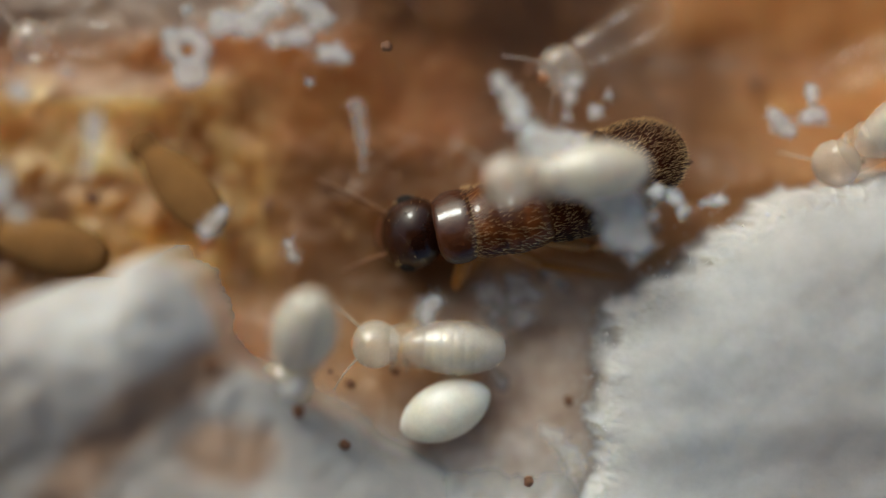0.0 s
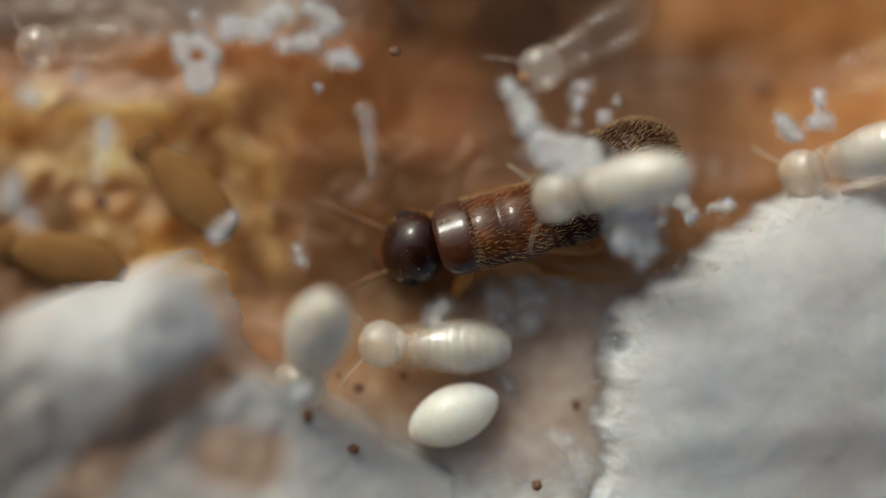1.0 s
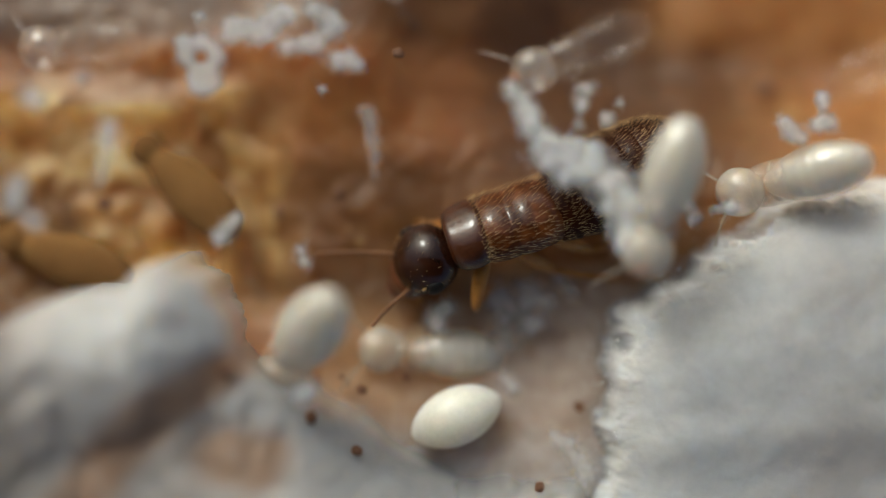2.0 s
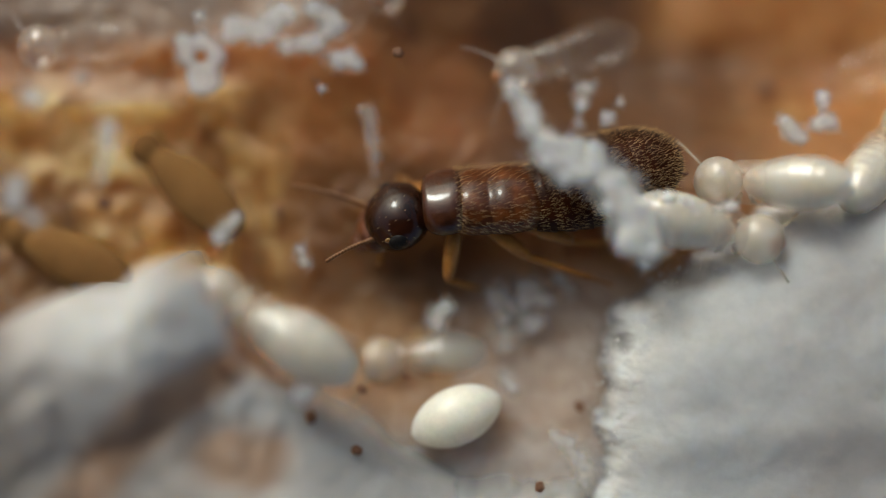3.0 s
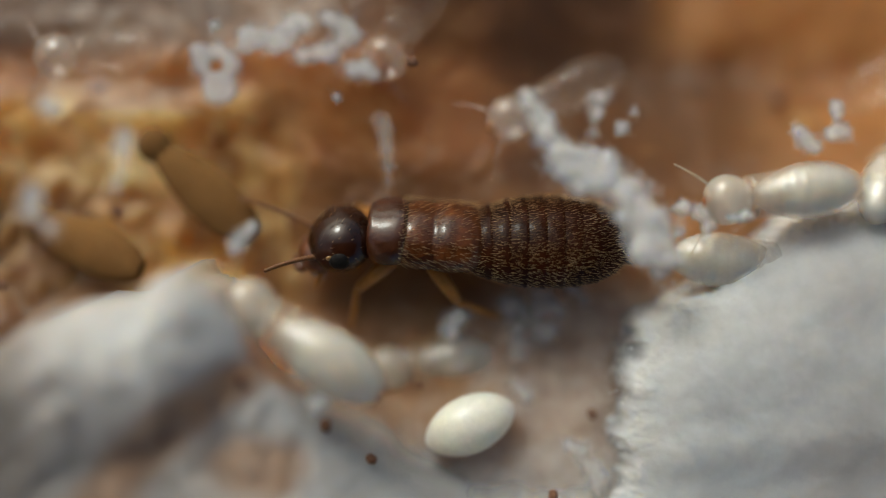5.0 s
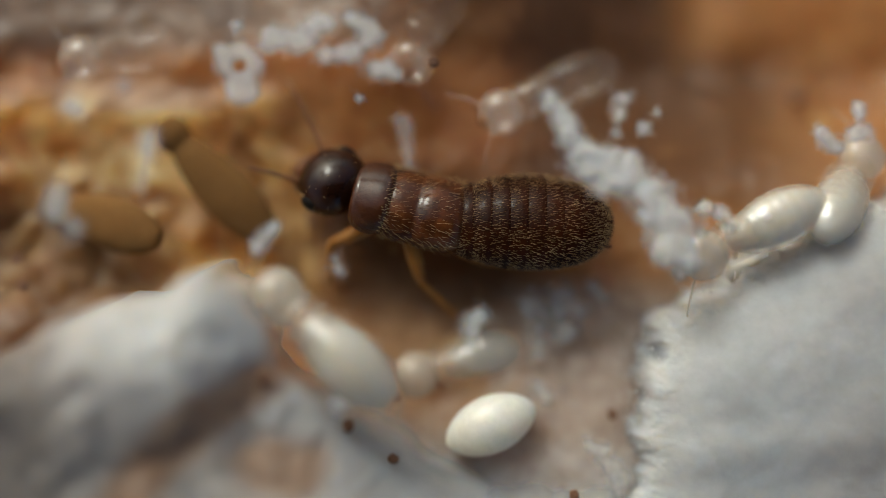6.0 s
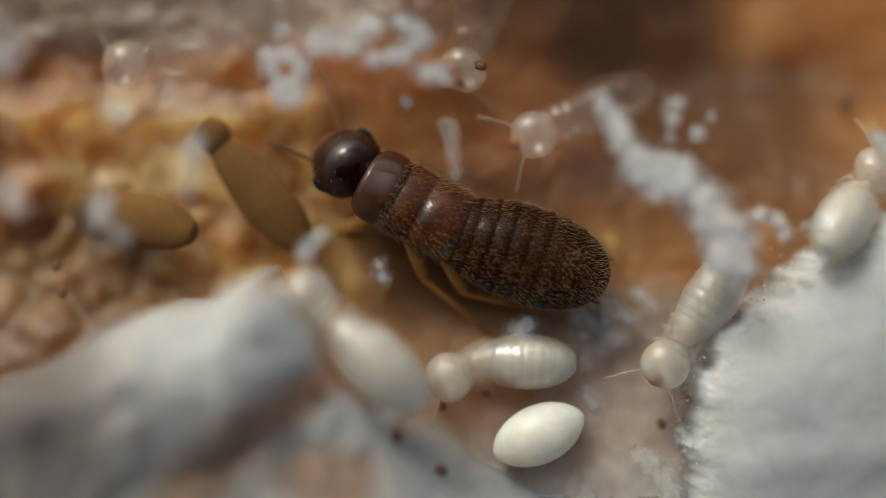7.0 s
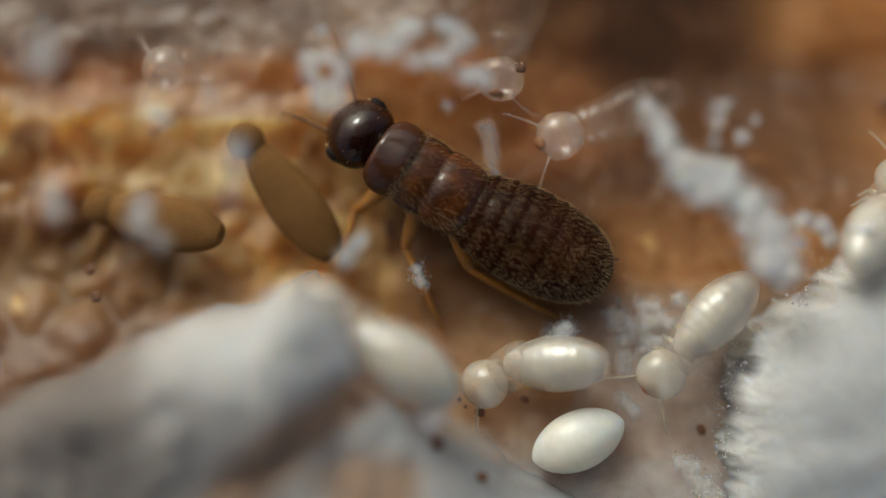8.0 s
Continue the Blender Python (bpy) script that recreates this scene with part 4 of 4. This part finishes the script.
# seconds, waist, pronotum, tail, body roll, head direction, head roll
ADULT_ROWS = [
    (0, 1.78, 0.52, 0.31, 0.22, 4.03, 1.64, 22, 183, 2),
    (0.5, 1.66, 0.44, 0.13, 0.07, 3.8, 1.71, 22, 183, 4),
    (1, 1.65, 0.47, 0.15, 0.09, 3.76, 1.79, 24, 186, 8),
    (1.5, 1.69, 0.6, 0.25, 0.05, 3.76, 1.78, 30, 212, 15),
    (1.7, 1.74, 0.6, 0.33, 0.08, 3.83, 1.83, 32, 212, 20),
    (2.8, 1.58, 0.8, 0.04, 0.62, 3.89, 1.56, 36, 190, 26),
    (3, 1.42, 0.81, -0.13, 0.71, 3.73, 1.52, 38, 194, 34),
    (3.5, 1.14, 0.34, -0.42, -0.03, 3.41, 1.24, 58, 200, 58),
    (4, 0.64, 0.15, -0.86, -0.05, 2.87, 0.68, 54, 200, 58),
    (4.2, 0.37, 0.07, -1.17, 0, 2.67, 0.57, 42, 200, 50),
    (5.3, 0.24, 0.4, -1.3, 0.55, 2.56, 0.33, 34, 190, 42),
    (5.5, -0.26, 0.47, -1.83, 0.65, 2.11, 0.43, 34, 190, 42),
    (6, -0.34, 0.62, -1.79, 0.98, 2.1, 0.56, 22, 145, 15),
    (6.5, -0.95, 0.65, -2.36, 1.19, 1.64, 0.3, 16, 145, 8),
    (7, -1.08, 0.54, -2.42, 1.28, 1.36, -0.28, 16, 138, 5),
    (7.5, -1.19, 0.42, -2.48, 1.22, 1.21, -0.47, 14, 136, 5),
    (8, -1.53, 1.01, -2.78, 1.78, 0.71, -0.19, 8, 138, 2)]
# seconds, then knee and foot of the fore, middle and hind leg on its left side
LEG_ROWS = [
    (0, 0.4, -0.75, 0.69, -0.41, 1.8, -0.37, 3.21, -0.6, 2.64, -0.1, 3.23, 0.04),
    (0.5, 0.25, -0.79, 0.62, -0.43, 1.84, -0.47, 3.2, -0.56, 2.61, -0.11, 3.07, 0.07),
    (1, 0.24, -0.84, 0.65, -0.48, 1.69, -0.41, 3.19, -0.6, 2.51, -0.07, 2.92, 0.11),
    (1.5, 0.46, -1.04, 0.8, -0.67, 1.74, -0.37, 3.19, -0.61, 2.44, -0.01, 2.83, 0.1),
    (1.7, 0.55, -1.08, 0.8, -0.67, 1.83, -0.36, 3.22, -0.58, 2.46, -0.01, 2.83, 0.1),
    (2.8, 0.1, -0.77, 0.6, -0.65, 1.62, -0.36, 2.96, -0.65, 2.41, -0.02, 2.73, 0.09),
    (3, 0.05, -0.73, 0.6, -0.68, 1.64, -0.32, 2.91, -0.64, 2.41, 0, 2.79, 0.09),
    (3.5, -0.75, -1.14, -0.22, -0.73, 1.5, -0.66, 2.94, -0.66, 2.09, -0.39, 2.73, -0.12),
    (4, -1.18, -0.99, -1.72, -1.49, 0.91, -1.12, 2.09, -1.76, 2, -0.49, 2.66, -0.08),
    (4.2, -1.4, -0.93, -1.67, -1.43, 0.78, -1.06, 2.13, -1.75, 1.78, -0.43, 2.64, -0.06),
    (5.3, -1.81, -0.63, -1.72, -1.36, -0.17, -0.72, 0.28, -0.9, 1.42, -0.6, 2.74, -0.13),
    (5.5, -1.58, -0.26, -2.11, -0.67, -0.76, -0.67, -0.38, -1.03, 1.11, -0.3, 2.79, -0.12),
    (6, -2.61, 0.14, -2.48, -0.36, -0.84, -0.81, -0.38, -0.97, 0.85, -0.45, 2.62, -0.26),
    (6.5, -2.84, 0.56, -2.61, -0.16, -1.31, -0.65, -0.49, -0.99, -0.22, -0.68, 1.61, -0.61),
    (7, -3.06, 0.5, -2.62, 0.38, -1.5, -0.69, -0.78, -0.98, -0.74, -0.93, 1.05, -0.93),
    (7.5, -3.23, 0.6, -2.79, 0.42, -1.66, -0.72, -0.74, -0.98, -1.16, -0.69, 0.46, -1.15),
    (8, -3.33, 0.98, -3.47, 0.4, -2.56, 0.32, -1.94, -1.08, -1.36, -0.43, 0.36, -1.08)]


def aim(a, b, up=(0, 0, 1)):
    """The pose at a whose x axis points to b."""
    x = (Vector(b) - Vector(a)).normalized()
    y = Vector(up).cross(x).normalized()
    m = Matrix((x, y, x.cross(y))).transposed().to_4x4()
    m.translation = Vector(a) * MM
    return m


def reach(a, x, y, length, low):
    """A point at that distance from a, over (x, y), below it where low."""
    dx, dy = x - a[0], y - a[1]
    d = math.hypot(dx, dy)
    k = min(1.0, 0.98 * length / d)
    drop = math.sqrt(max(length ** 2 - (k * d) ** 2, 0.0))
    return Vector((a[0] + k * dx, a[1] + k * dy, max(a[2] + (-drop if low else drop), -1.05)))


def motions():
    for ob, rows in LARVAE:
        walk(ob, rows)
    walk(BENT_LARVA, [(t, mpose(0.5, 0, 0) @ pose(0, 0, 0, 0, 0, turn) @ mpose(-0.5, 0, 0)) for t, turn in BEND_ROWS])
    body, heads, bellies, leg_keys = [], [], [], {key: ([], []) for key in ADULT_LEGS}
    for (t, wx, wy, px, py, tx, ty, roll, face, face_roll), (_, *feet) in zip(ADULT_ROWS, LEG_ROWS):
        course = math.degrees(math.atan2(py - wy, px - wx))
        low = -0.24 - 0.26 * min(max((t - 5.0) / 3.0, 0), 1)
        m = mpose(wx, wy, low) @ pose(0, 0, 0, 0, 0, course) @ pose(0, 0, 0, roll, 0, 0)
        inv = m.inverted()
        body.append((t, m))
        neck = m @ Vector((1.72 * MM, 0, 0.02 * MM))
        h = Matrix.Translation(neck) @ pose(0, 0, 0, 0, 0, face) @ pose(0, 0, 0, face_roll, 0, 0) @ pose(0, 0, 0, 0, 38 - 0.6 * face_roll, 0) @ mpose(0.48, 0, 0)
        heads.append((t, inv @ h))
        back = math.degrees(math.atan2(wy - ty, wx - tx))
        bellies.append((t, inv @ mpose(wx, wy, low) @ pose(0, 0, 0, 0, 0, back) @ pose(0, 0, 0, 0.8 * roll, 0, 0)))
        for (side, k), (leg, shin, hip) in ADULT_LEGS.items():
            femur_keys, shin_keys = leg_keys[side, k]
            hip_world = (m @ (hip * MM)) / MM
            long = (1.0, 1.5, 1.75)[k]
            if side == "l":
                knee = reach(hip_world, feet[4 * k], feet[4 * k + 1], 0.90, True)
                foot = reach(knee, feet[4 * k + 2], feet[4 * k + 3], long, True)
            else:
                away = radians(course - (22, 150, 165)[k] + 3 * math.sin(5 * t + k))
                knee = hip_world + Vector((0.60 * math.cos(away), 0.60 * math.sin(away), -0.45))
                away = radians(course - (40, 165, 172)[k] + 4 * math.sin(4 * t + k))
                foot = knee + Vector((0.9 * long * math.cos(away), 0.9 * long * math.sin(away), -0.25 * long))
            f = aim(hip_world, knee)
            femur_keys.append((t, inv @ f))
            g = aim(knee, foot)
            g.translation = f @ Vector((0.90 * MM, 0, 0))
            shin_keys.append((t, f.inverted() @ g))
    walk(ADULT, body)
    walk(ADULT_HEAD, heads)
    walk(ADULT_BELLY, bellies)
    for key, (leg, shin, _) in ADULT_LEGS.items():
        walk(leg, leg_keys[key][0])
        walk(shin, leg_keys[key][1])


motions()
